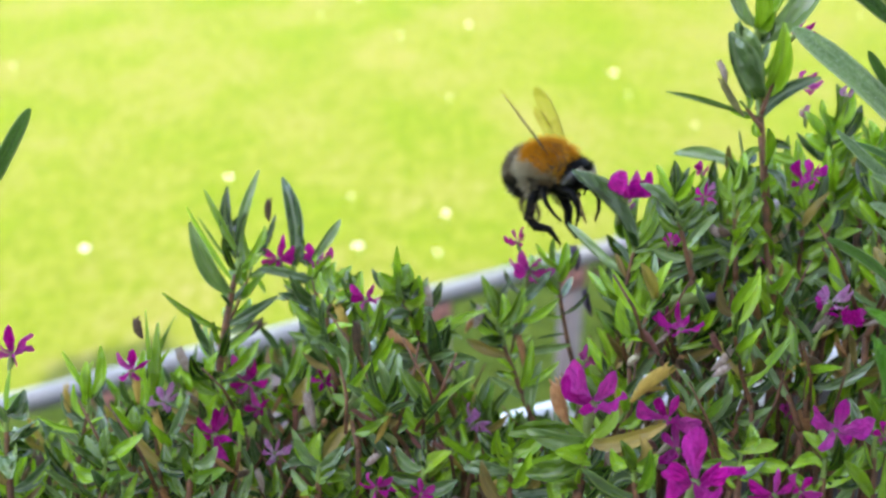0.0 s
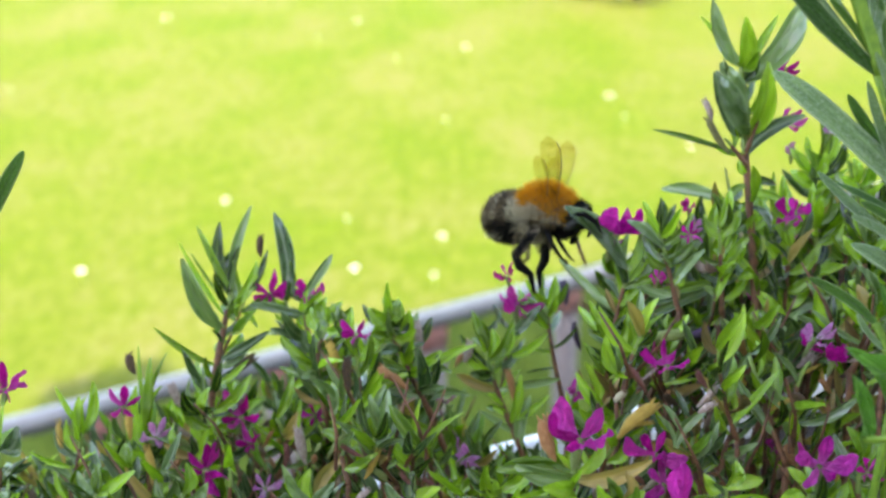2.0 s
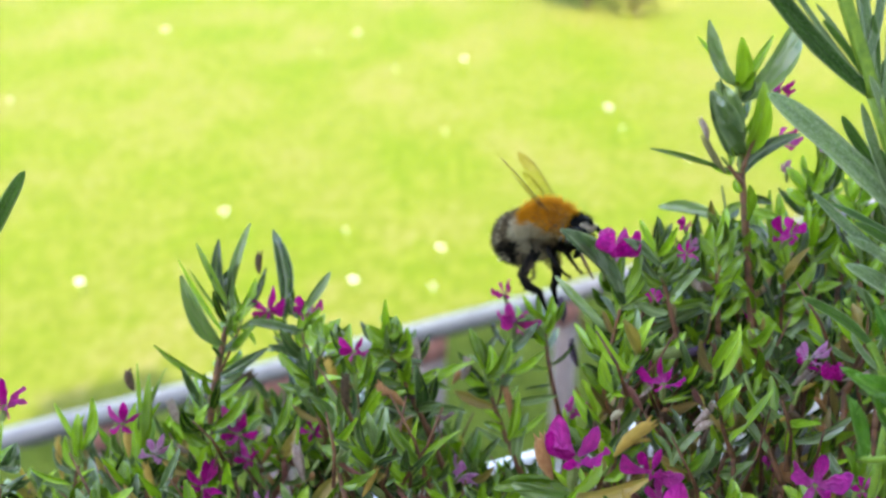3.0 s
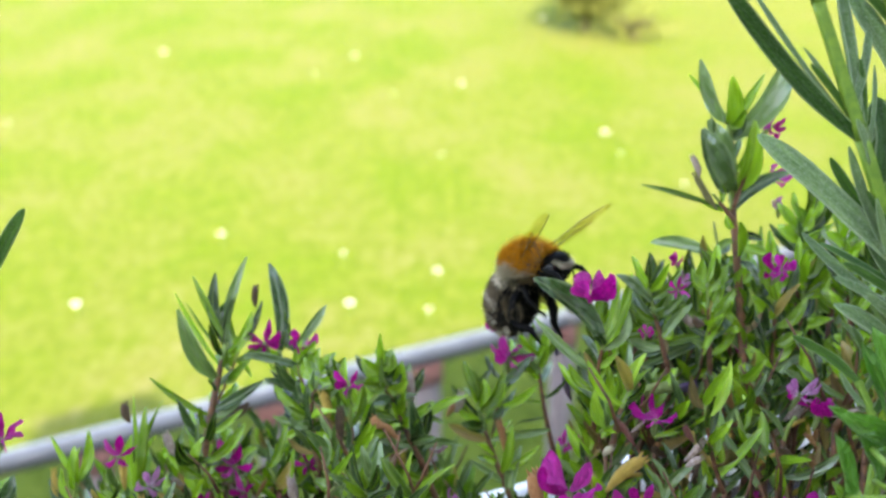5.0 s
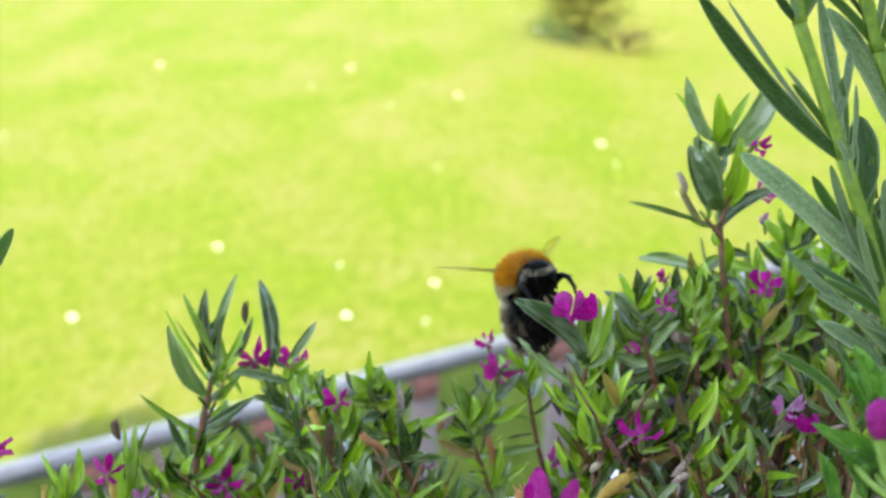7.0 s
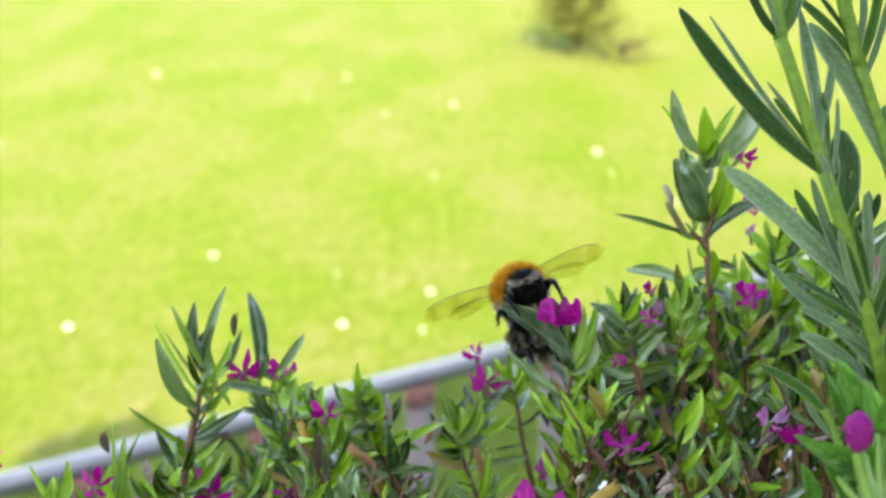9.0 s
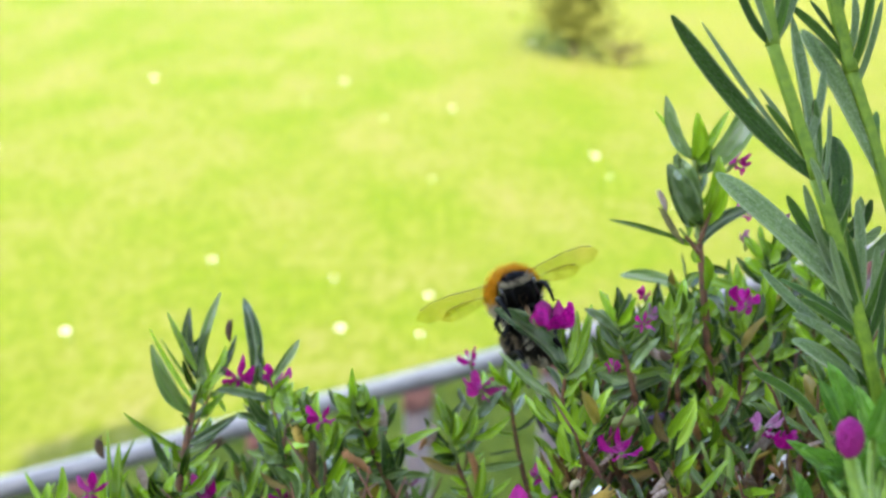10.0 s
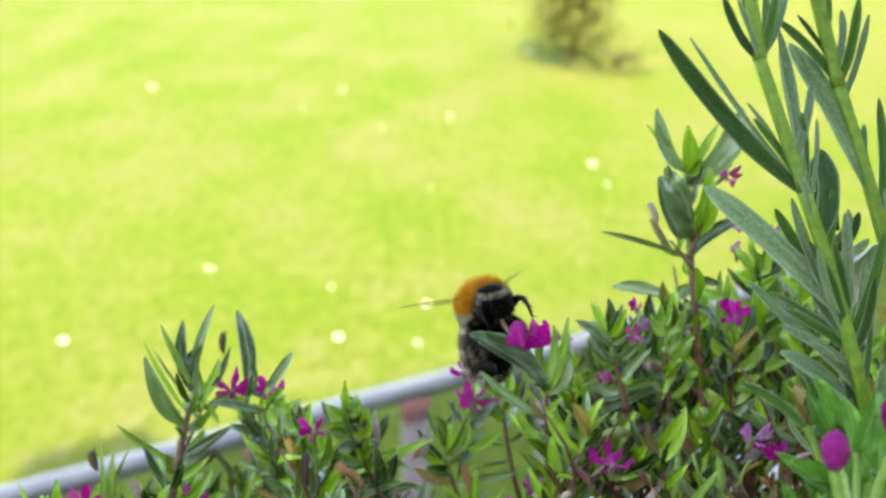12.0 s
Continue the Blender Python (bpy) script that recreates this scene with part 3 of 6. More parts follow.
def fence():
    """A painted rail on flat posts beyond the terrace; at one post it is bent to fit the camera's view."""
    corner = Vector((0.2445, 2.043, 0.0))
    thing = empty("terrace_fence", corner, "white-painted metal fence along the terrace edge", "fence")
    for slope, way, count in ((0.569, -1, 12), (0.63, 1, 12)):
        at = Matrix.Translation(corner) @ Matrix.Rotation(math.atan(slope), 4, "Z")
        lo, hi = (-4.0, 0.0) if way < 0 else (0.0, 4.0)
        bm = bmesh.new()
        block(bm, (lo, -0.013, 0.919), (hi, 0.013, 0.941), at, soft=0.005)
        part("top_rail", bm, RAIL_PAINT, thing, "white-painted flat top rail", Matrix())
        # thin dark bar drawn where the rail's underside lies in shade
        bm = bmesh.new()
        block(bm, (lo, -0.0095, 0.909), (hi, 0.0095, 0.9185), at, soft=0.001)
        part("under_rail", bm, RAIL_SHADE, thing, "dark grey strip under the rail", Matrix())
        for k in range(count):
            x = way * (0.2565 * k + (0.0 if way < 0 else 0.2565)) / math.cos(math.atan(slope))
            m = at @ Matrix.Translation((x, 0, 0))
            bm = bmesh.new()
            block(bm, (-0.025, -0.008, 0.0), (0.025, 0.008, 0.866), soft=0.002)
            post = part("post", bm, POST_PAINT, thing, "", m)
            # red-brown top of the post, as a slightly wider block
            bm = bmesh.new()
            block(bm, (-0.027, -0.011, 0.866), (0.027, 0.0105, 0.9085), soft=0.002)
            part("bracket", bm, POST_TOP_BROWN, post, "red-brown bracket under the rail", m)
    return thing


fence()


def planter():
    thing = empty("planter_box", BOX.translation - Vector((0, 0, 0.15)), "white plastic flower trough beside the railing", "planter")
    bm = bmesh.new()
    for lo, hi in (((-0.42, -0.004, -0.15), (0.42, 0.0, 0.0)), ((-0.42, -0.16, -0.15), (0.42, -0.156, -0.02)),
                   ((-0.42, -0.156, -0.15), (-0.416, -0.004, -0.02)), ((0.416, -0.156, -0.15), (0.42, -0.004, -0.02)), ((-0.416, -0.156, -0.15), (0.416, -0.004, -0.145))):
        block(bm, lo, hi)
    part("trough", bm, WHITE_PLASTIC, thing, "", BOX)
    bm = bmesh.new()
    block(bm, (-0.42, -0.002, -0.004), (0.42, 0.004, 0.002), soft=0.0012)
    part("rim", bm, WHITE_PLASTIC, thing, "rolled white rim", BOX)
    bm = bmesh.new()
    bmesh.ops.create_grid(bm, x_segments=120, y_segments=24, size=1, matrix=Matrix.Translation((0, -0.08, -0.007)) @ Matrix.Diagonal((0.415, 0.075, 1, 1)))
    for v in bm.verts:
        v.co.z += 0.004 * noise.noise(v.co * 60) + 0.002 * noise.noise(v.co * 200)
    part("soil", bm, SOIL, thing, "dark crumbly potting soil", BOX)
    bm = bmesh.new()
    for _ in range(240):
        c = Vector((rng.uniform(-0.2, 0.2), rng.uniform(-0.14, -0.008), -0.005))
        c.z += 0.004 * noise.noise(c * 60)
        made = bmesh.ops.create_icosphere(bm, subdivisions=1, radius=rng.uniform(0.0008, 0.0024), matrix=Matrix.Translation(c))
        for v in made["verts"]:
            v.co += (v.co - c) * 0.5 * noise.noise(v.co * 900)
    tagged(part("perlite", bm, PERLITE, thing, "white perlite crumbs", BOX), kind="stuff")
    return thing


planter()


def plant_stand():
    thing = empty("plant_stand", (BOX.translation.x, BOX.translation.y, 0.012), "tall dark wooden stand under the flower trough", "plant stand")
    bm = bmesh.new()
    block(bm, (-0.45, -0.19, -0.172), (0.45, 0.03, -0.1525), soft=0.002)
    part("shelf", bm, BARK, thing, "", BOX)
    for x in (-0.43, 0.39):
        for y in (-0.18, -0.02):
            bm = bmesh.new()
            block(bm, (x, y, -1.77), (x + 0.04, y + 0.04, -0.173), soft=0.002)
            part("leg", bm, BARK, thing, "", BOX)


plant_stand()

# ---- plants in the planter ----
cuphea_a = cuphea((-33.3, -3.9, -20.7), 'upright cuphea with dark glossy leaves and a magenta flower')
shoot(cuphea_a, (-33.1, -6.4, -19.0), (-32.0, 1.5, -6.8), (-29.7, 9.0, 4.6), 0.80, [
    (0.80, -35.7, 5.0, 12.0, 3.5, 1),
    (0.86, -37.4, 11.6, 11.5, 1.1, 0),
    (1.00, -34.9, 13.2, 13.5, 1.4, 0),
    (0.98, -31.9, 15.2, 13.2, 2.5, 0),
    (1.00, -27.5, 18.1, 14.6, 2.0, 1),
    (0.93, -35.8, 11.3, 10.1, 0.7, 0),
    (0.60, -40.1, 2.8, 2.0, 1.4, 0),
    (0.62, -24.3, 7.9, -1.3, 2.3, 1),
    (0.46, -35.8, 0.1, -0.0, 2.6, 1),
    (0.50, -26.9, 3.1, -3.5, 1.3, 0),
    (0.97, -28.9, 14.6, 9.8, 2.9, 0),
    (0.90, -26.5, 14.2, 7.2, 2.0, 0),
    (0.40, -37.0, 0.5, -8.1, 1.8, 0),
    (0.36, -26.4, 1.7, -5.0, 2.1, 0)], 'cuphea', (0.10, 0.95, 18))
shoot(cuphea_a, (-31.7, 4.7, -4.8), (-29.4, 7.8, -0.4), (-27.7, 10.9, 3.9), 0.30, [
    (0.90, -25.1, 16.0, 8.3, 1.4, 0),
    (0.95, -29.6, 12.7, 7.9, 2.0, 0),
    (0.70, -26.1, 8.0, -0.9, 1.0, 0),
    (1.00, -26.2, 11.7, 5.6, 1.2, 0)], 'cuphea', (0.10, 1.00, 8))
shoot(cuphea_a, (-16.0, 5.1, -8.6), (-19.7, 8.5, -3.6), (-22.3, 12.1, 1.7), 0.35, [
    (1.00, -24.4, 20.5, 12.5, 3.3, 1),
    (0.98, -21.6, 14.6, 7.1, 1.5, 0),
    (0.85, -26.3, 13.3, 0.2, 1.7, 0),
    (0.80, -18.5, 11.7, 1.9, 1.7, 1),
    (0.60, -22.2, 8.2, -4.8, 2.0, 0),
    (0.70, -25.0, 11.2, -3.5, 1.9, 1),
    (0.50, -18.8, 9.4, -1.7, 1.8, 0),
    (0.40, -21.6, 7.8, -9.4, 2.2, 0)], 'cuphea', (0.10, 1.00, 10))
flower(cuphea_a, (-24.4, 10.5, 4.0), (-0.1, -0.3, 1.0), 6.4, 0, 1.00, 1.00)
husk(cuphea_a, (-25.9, 15.8, 10.6), (-25.8, 14.9, 7.6), 1.7, 2)
husk(cuphea_a, (-26.6, 4.9, -4.2), (-30.1, 3.6, -7.0), 2.5, 2)
cuphea_b = cuphea((-11.8, -2.5, -17.7), 'leafy green cuphea with small magenta flowers in the planter')
shoot(cuphea_b, (-11.6, -5.0, -16.0), (-16.2, 1.9, -6.0), (-19.5, 8.5, 3.4), 0.55, [
    (1.00, -15.1, 13.2, 8.8, 2.0, 1),
    (0.90, -26.8, 6.1, 3.9, 2.1, 1),
    (1.00, -20.8, 9.8, 6.3, 1.7, 0),
    (0.98, -16.4, 9.1, 4.8, 2.0, 0),
    (0.75, -23.7, 4.1, 1.1, 1.9, 1),
    (0.80, -18.4, 8.5, 5.3, 1.6, 0),
    (0.85, -15.0, 5.8, 3.8, 2.1, 0),
    (0.55, -22.7, 4.6, -5.5, 1.8, 0),
    (0.45, -11.7, 2.0, -5.2, 2.0, 0),
    (0.50, -21.6, 0.5, -9.0, 1.8, 0),
    (0.90, -17.2, 8.1, 3.6, 2.3, 0),
    (0.72, -17.2, 9.1, 0.4, 2.5, 1)], 'cuphea', (0.10, 1.00, 17))
flower(cuphea_b, (-18.0, 9.5, 4.2), (0.1, 0.0, 1.2), 5.6, 0, 0.95, 1.00)
shoot(cuphea_b, (-9.1, -9.7, -16.7), (-10.0, -4.8, -8.5), (-10.9, 0.1, -0.4), 0.55, [
    (0.95, -14.6, 4.6, 4.8, 3.1, 0),
    (0.90, -6.5, 6.3, 4.0, 2.6, 0),
    (0.95, -11.5, 2.7, 5.4, 1.9, 0),
    (0.70, -7.3, -4.0, 1.7, 2.5, 1),
    (0.60, -15.0, -7.1, -4.5, 2.6, 0),
    (0.50, -5.5, -5.2, -9.3, 2.9, 0),
    (0.80, -13.7, -1.6, -3.1, 2.1, 0),
    (0.45, -11.1, -10.0, -10.0, 2.6, 3),
    (0.70, -3.5, -1.8, -3.0, 2.4, 0)], 'cuphea', (0.10, 1.00, 13))
flower(cuphea_b, (-10.6, -2.3, 4.0), (0.15, -0.22, 1.25), 5.9, 0, 1.00, 1.00)
husk(cuphea_b, (-14.7, -1.2, 1.6), (-14.0, -2.8, -1.8), 2.0, 1)
husk(cuphea_b, (-12.0, -2.2, -0.6), (-11.4, -4.0, -4.5), 2.2, 2)
husk(cuphea_b, (-6.2, -3.0, -2.4), (-3.6, -4.0, -4.4), 2.0, 3)
husk(cuphea_b, (-2.4, 5.2, 1.2), (-1.8, 3.6, -2.3), 2.4, 6)
husk(cuphea_b, (-37.6, -0.3, -5.9), (-35.4, -1.6, -8.7), 2.1, 6)
husk(cuphea_b, (-18.6, -8.1, -8.4), (-17.5, -10.1, -12.7), 2.6, 6)
husk(cuphea_b, (-7.3, -4.4, -0.5), (-5.3, -4.8, -1.4), 2.0, 3)
husk(cuphea_b, (5.3, 5.9, -2.2), (4.3, 4.7, -4.8), 2.0, 6)
cuphea_c = cuphea((3.0, -2.8, -18.4), 'leafy green cuphea with small magenta flowers in the planter')
shoot(cuphea_c, (3.1, -2.0, -19.0), (-2.0, 2.2, -7.7), (-4.0, 4.3, -0.9), 0.55, [
    (1.00, -6.2, 6.4, 3.7, 3.3, 0),
    (0.95, -3.4, 3.5, 4.4, 2.6, 0),
    (0.85, -0.2, 5.9, 2.0, 2.0, 0),
    (0.90, -1.6, 5.1, 0.5, 1.6, 0),
    (0.60, -7.7, 2.4, -6.8, 2.0, 0),
    (0.55, 6.4, 4.8, -1.9, 1.8, 0),
    (0.70, 1.3, 4.1, -2.6, 2.0, 0),
    (0.50, -6.8, -1.9, -9.4, 2.7, 1),
    (0.40, 5.5, 4.5, -10.4, 2.0, 1),
    (0.65, 3.0, 2.8, -5.6, 1.5, 0),
    (0.40, -2.0, 1.2, -5.6, 2.0, 1)], 'cuphea', (0.10, 1.00, 14))
husk(cuphea_c, (-2.8, 8.5, -1.2), (-2.7, 6.4, -5.7), 1.5, 4)
husk(cuphea_c, (5.3, 7.1, -4.2), (3.5, 6.1, -6.5), 1.5, 3)
flower(cuphea_c, (1.4, 5.9, -11.7), (0.2, -0.2, 1.15), 4.7, 2, 0.35, 1.00)
shoot(cuphea_c, (14.1, -2.0, -19.0), (9.8, 3.4, -9.8), (7.9, 7.1, -4.2), 0.50, [
    (1.00, 5.7, 9.7, 1.2, 1.8, 0),
    (0.98, 7.3, 9.0, -0.1, 2.0, 0),
    (0.95, 10.2, 10.9, -0.5, 1.9, 0),
    (0.85, 11.9, 7.0, 1.0, 2.0, 0),
    (0.80, 4.0, 7.8, -1.8, 1.7, 0),
    (0.70, 5.3, 3.4, -6.0, 2.5, 0),
    (0.75, 12.4, 9.3, -5.4, 1.5, 1),
    (0.55, 19.0, 6.3, -8.6, 1.8, 1),
    (0.35, 8.8, 2.5, -11.1, 1.2, 0),
    (0.30, 17.1, 3.1, -9.6, 1.3, 0),
    (0.90, 8.8, 8.4, -1.1, 2.0, 0)], 'cuphea', (0.10, 1.00, 13))
shoot(cuphea_c, (10.2, 6.4, -10.5), (11.2, 9.1, -4.8), (12.3, 11.7, 0.9), 0.25, [
    (0.60, 13.2, 10.3, -2.1, 1.2, 0),
    (0.90, 15.3, 12.1, 1.7, 1.0, 0)], 'cuphea', (0.10, 1.00, 9))
flower(cuphea_c, (11.0, 12.8, 5.6), (-0.3, -0.2, 1.15), 4.1, 0, 0.75, 1.00)
flower(cuphea_c, (12.8, 11.0, 1.7), (0.1, -0.08, 1.45), 6.4, 0, 1.00, 1.35)
husk(cuphea_c, (11.1, 4.0, -6.3), (11.7, 2.2, -10.0), 1.8, 3)
shoot(cuphea_b, (-14.8, -4.0, -9.5), (-16.6, 0.0, -3.0), (-14.9, 4.0, 2.3), 0.50, [
    (1.00, -15.5, 6.0, 5.3, 2.5, 0),
    (0.97, -13.0, 5.0, 5.0, 2.7, 0),
    (0.91, -11.6, 2.0, 3.7, 2.5, 0),
    (0.91, -17.8, 6.0, 3.6, 2.1, 0),
    (0.65, -18.6, 2.0, 2.0, 2.1, 1),
    (0.71, -12.1, -2.0, 2.8, 2.4, 0),
    (0.53, -19.8, 0.0, -1.1, 2.1, 0),
    (0.50, -12.4, -4.0, 0.3, 2.2, 0),
    (0.36, -18.5, -4.0, -2.5, 2.3, 1),
    (0.30, -12.0, -6.0, -2.6, 2.2, 0)], 'cuphea', (0.10, 1.00, 16))
shoot(cuphea_c, (0.3, -2.0, -10.8), (-3.9, 1.0, -3.0), (-6.5, 4.0, 2.6), 0.50, [
    (1.00, -7.3, 6.0, 5.0, 2.9, 0),
    (1.00, -5.0, 5.0, 5.1, 2.9, 0),
    (0.91, -3.3, 4.0, 3.7, 2.5, 0),
    (0.95, -9.3, 4.0, 4.5, 2.7, 0),
    (0.81, -2.4, 1.0, 2.6, 2.5, 3),
    (0.81, -9.0, 2.0, 1.5, 2.3, 0),
    (0.62, -1.1, 0.0, 0.8, 2.5, 0),
    (0.62, -7.8, -1.0, -0.5, 2.5, 1),
    (0.42, 0.0, -2.0, -0.8, 2.2, 0),
    (0.39, -5.9, -3.0, -3.5, 2.3, 0),
    (0.23, 1.7, -4.0, -3.8, 2.0, 1)], 'cuphea', (0.10, 1.00, 16))
cuphea_d = cuphea((19.8, -0.0, -12.5), 'thin dark cuphea stem with sparse narrow leaves')
shoot(cuphea_d, (20.8, 3.9, -15.9), (18.5, 8.7, -8.0), (17.2, 13.7, 0.5), 0.50, [
    (1.00, 14.0, 15.3, 3.9, 1.7, 0),
    (0.95, 18.7, 15.3, 4.1, 2.0, 0),
    (0.90, 13.3, 12.6, -1.4, 1.0, 0),
    (0.62, 13.4, 10.2, -5.2, 0.7, 0),
    (0.65, 21.8, 11.5, -2.7, 0.9, 0),
    (0.95, 20.6, 14.9, 3.2, 1.5, 0),
    (0.80, 15.0, 13.2, 0.2, 1.4, 0),
    (1.00, 16.7, 15.7, 4.7, 1.7, 0),
    (0.50, 14.1, 8.3, -8.7, 0.7, 0)], 'cuphea', (0.75, 1.00, 5))
flower(cuphea_d, (20.9, 1.0, -7.9), (0.2, -0.28, 0.95), 4.6, 0, 0.80, 1.00)
husk(cuphea_d, (20.2, 18.6, 1.5), (20.6, 17.1, -1.7), 2.3, 5)
husk(cuphea_d, (22.0, 15.8, -4.5), (23.2, 14.2, -8.0), 1.7, 5)
cuphea_e = cuphea((28.4, 1.7, -8.8), 'dense bushy cuphea clump with red-brown stems')
shoot(cuphea_e, (25.3, -5.7, -8.1), (28.2, -0.2, 1.5), (32.4, 5.5, 11.1), 0.60, [
    (1.00, 31.6, 8.0, 16.5, 1.8, 0),
    (1.00, 34.3, 8.2, 17.0, 1.8, 0),
    (0.95, 29.2, 7.6, 15.9, 1.9, 0),
    (0.90, 36.3, 7.6, 16.3, 2.1, 0),
    (0.95, 38.8, 7.0, 14.8, 2.1, 0),
    (0.85, 28.4, 5.9, 12.7, 1.8, 0),
    (0.80, 41.7, 0.4, 10.8, 1.9, 0),
    (0.60, 43.6, 2.1, 10.5, 2.0, 1),
    (0.70, 28.3, 2.6, 6.3, 1.9, 0),
    (0.50, 37.0, 1.2, 4.3, 2.4, 0),
    (0.45, 21.9, 0.4, 2.9, 2.1, 0),
    (0.55, 23.5, 2.3, 6.4, 1.7, 0),
    (0.90, 32.8, 7.0, 14.8, 1.6, 0)], 'cuphea', (0.10, 1.00, 16))
shoot(cuphea_e, (28.7, -3.0, -11.6), (34.8, 1.8, -1.4), (40.8, 6.6, 8.8), 0.60, [
    (1.00, 41.3, 11.2, 18.7, 2.7, 0),
    (0.95, 43.3, 10.7, 17.6, 2.1, 0),
    (0.90, 38.6, 10.0, 16.2, 2.4, 0),
    (0.90, 44.9, 9.7, 15.4, 1.9, 0),
    (0.70, 36.8, 6.6, 8.8, 3.6, 0),
    (0.60, 44.1, 4.6, 4.5, 2.7, 0),
    (0.50, 35.2, 3.2, 1.5, 2.9, 0),
    (0.40, 36.3, -4.8, -1.4, 3.9, 0),
    (0.55, 29.5, 1.8, -1.4, 2.4, 0)], 'cuphea', (0.10, 1.00, 18))
shoot(cuphea_e, (29.9, -0.9, -12.0), (37.1, 7.0, 2.4), (44.3, 14.8, 16.9), 0.30, [
    (0.97, 34.5, 19.1, 16.9, 2.9, 1)], 'cuphea', (0.10, 1.00, 25))
husk(cuphea_e, (43.9, 18.4, 20.0), (44.8, 16.3, 15.4), 0.8, 0)
shoot(cuphea_e, (29.5, 5.0, -7.4), (28.2, 7.0, 0.1), (26.7, 8.0, 7.9), 0.45, [
    (0.88, 23.5, 8.0, 8.6, 2.4, 0),
    (1.00, 24.8, 9.0, 10.8, 2.2, 3),
    (1.00, 26.7, 8.0, 13.1, 2.3, 0),
    (1.00, 29.0, 7.0, 12.4, 2.1, 1),
    (0.82, 30.2, 6.0, 9.5, 2.3, 0),
    (0.60, 23.9, 8.0, 4.0, 2.0, 0),
    (0.52, 31.2, 5.0, 5.1, 2.1, 0),
    (0.66, 25.0, 4.0, 7.1, 2.1, 3),
    (0.64, 28.7, 3.0, 7.9, 1.9, 0),
    (0.37, 24.7, 5.0, 1.6, 1.9, 0),
    (0.22, 31.1, 4.0, 0.7, 1.9, 0)], 'cuphea', (0.10, 0.90, 8))
flower(cuphea_e, (35.8, 5.1, 19.8), (-0.1, -0.24, 1.05), 3.1, 0, 0.50, 1.00)
flower(cuphea_e, (36.3, 3.9, 17.3), (0, -0.28, 0.85), 3.5, 2, 0.50, 1.00)
husk(cuphea_e, (36.0, -1.9, 14.2), (38.0, -2.2, 13.7), 1.9, 6)
husk(cuphea_e, (36.8, -3.8, 14.9), (38.4, -4.1, 14.4), 1.8, 2)
husk(cuphea_e, (33.9, -7.8, 6.5), (28.2, -8.4, 5.0), 2.6, 0)
husk(cuphea_e, (36.8, -7.6, 6.9), (33.6, -7.8, 6.3), 2.0, 5)
flower(cuphea_e, (29.4, -10.9, 4.4), (0.1, -0.24, 1.05), 6.0, 0, 0.50, 1.00)
shoot(cuphea_e, (33.8, -3.9, 7.3), (32.4, -1.9, 12.6), (31.0, 0.1, 17.8), 0.45, [
    (1.00, 28.7, 1.7, 21.9, 1.4, 0),
    (1.00, 31.1, 1.8, 22.4, 1.6, 0),
    (0.95, 33.2, 1.5, 21.5, 1.6, 0),
    (0.80, 26.5, 0.8, 19.4, 2.1, 1),
    (0.85, 35.6, 1.0, 20.3, 1.8, 0),
    (0.60, 29.0, -0.8, 15.5, 1.8, 0),
    (0.60, 36.2, -0.3, 17.0, 1.8, 0),
    (0.40, 27.4, -2.4, 11.0, 1.8, 0),
    (0.40, 34.6, -2.0, 12.6, 1.9, 0)], 'cuphea', (0.10, 1.00, 8))
shoot(cuphea_e, (40.1, -2.3, 6.4), (39.9, -0.1, 12.1), (39.6, 2.0, 17.7), 0.45, [
    (1.00, 38.6, 3.8, 22.2, 1.9, 0),
    (1.00, 41.1, 4.0, 22.8, 1.9, 0),
    (0.90, 37.4, 2.8, 19.5, 1.8, 0),
    (0.90, 42.4, 2.9, 20.1, 2.1, 0),
    (0.60, 43.3, 1.2, 15.8, 2.1, 0),
    (0.60, 35.7, 1.2, 15.3, 1.9, 0),
    (0.50, 40.7, -2.4, 14.5, 1.9, 0),
    (0.30, 37.3, -0.8, 10.2, 2.1, 0)], 'cuphea', (0.10, 1.00, 8))
shoot(cuphea_e, (49.6, -0.0, 1.4), (50.0, 2.4, 7.6), (50.5, 4.7, 13.8), 0.45, [
    (1.00, 48.0, 7.3, 20.5, 2.0, 0),
    (1.00, 50.5, 6.2, 17.9, 2.0, 0),
    (0.95, 53.3, 6.7, 19.2, 2.0, 0),
    (0.80, 47.0, 5.0, 14.5, 2.0, 0),
    (0.70, 54.8, 4.8, 14.2, 2.1, 0),
    (0.50, 45.5, 3.3, 9.9, 2.1, 0),
    (0.50, 54.2, 3.0, 9.6, 2.5, 0),
    (0.30, 48.0, 1.2, 4.5, 2.3, 0)], 'cuphea', (0.10, 1.00, 9))
shoot(cuphea_e, (54.0, 2.8, -2.2), (54.9, 6.1, 6.5), (55.7, 9.4, 15.2), 0.45, [
    (1.00, 54.9, 11.6, 20.9, 1.7, 0),
    (1.00, 57.6, 11.0, 19.5, 2.0, 0),
    (0.90, 53.0, 10.3, 17.6, 1.9, 0),
    (0.85, 59.5, 9.6, 16.0, 2.0, 0),
    (0.60, 51.5, 8.3, 12.0, 2.2, 0),
    (0.60, 59.9, 7.2, 9.7, 2.4, 0),
    (0.40, 51.5, 5.9, 5.7, 2.5, 0),
    (0.30, 59.1, 4.9, 3.4, 2.5, 0)], 'cuphea', (0.10, 1.00, 13))
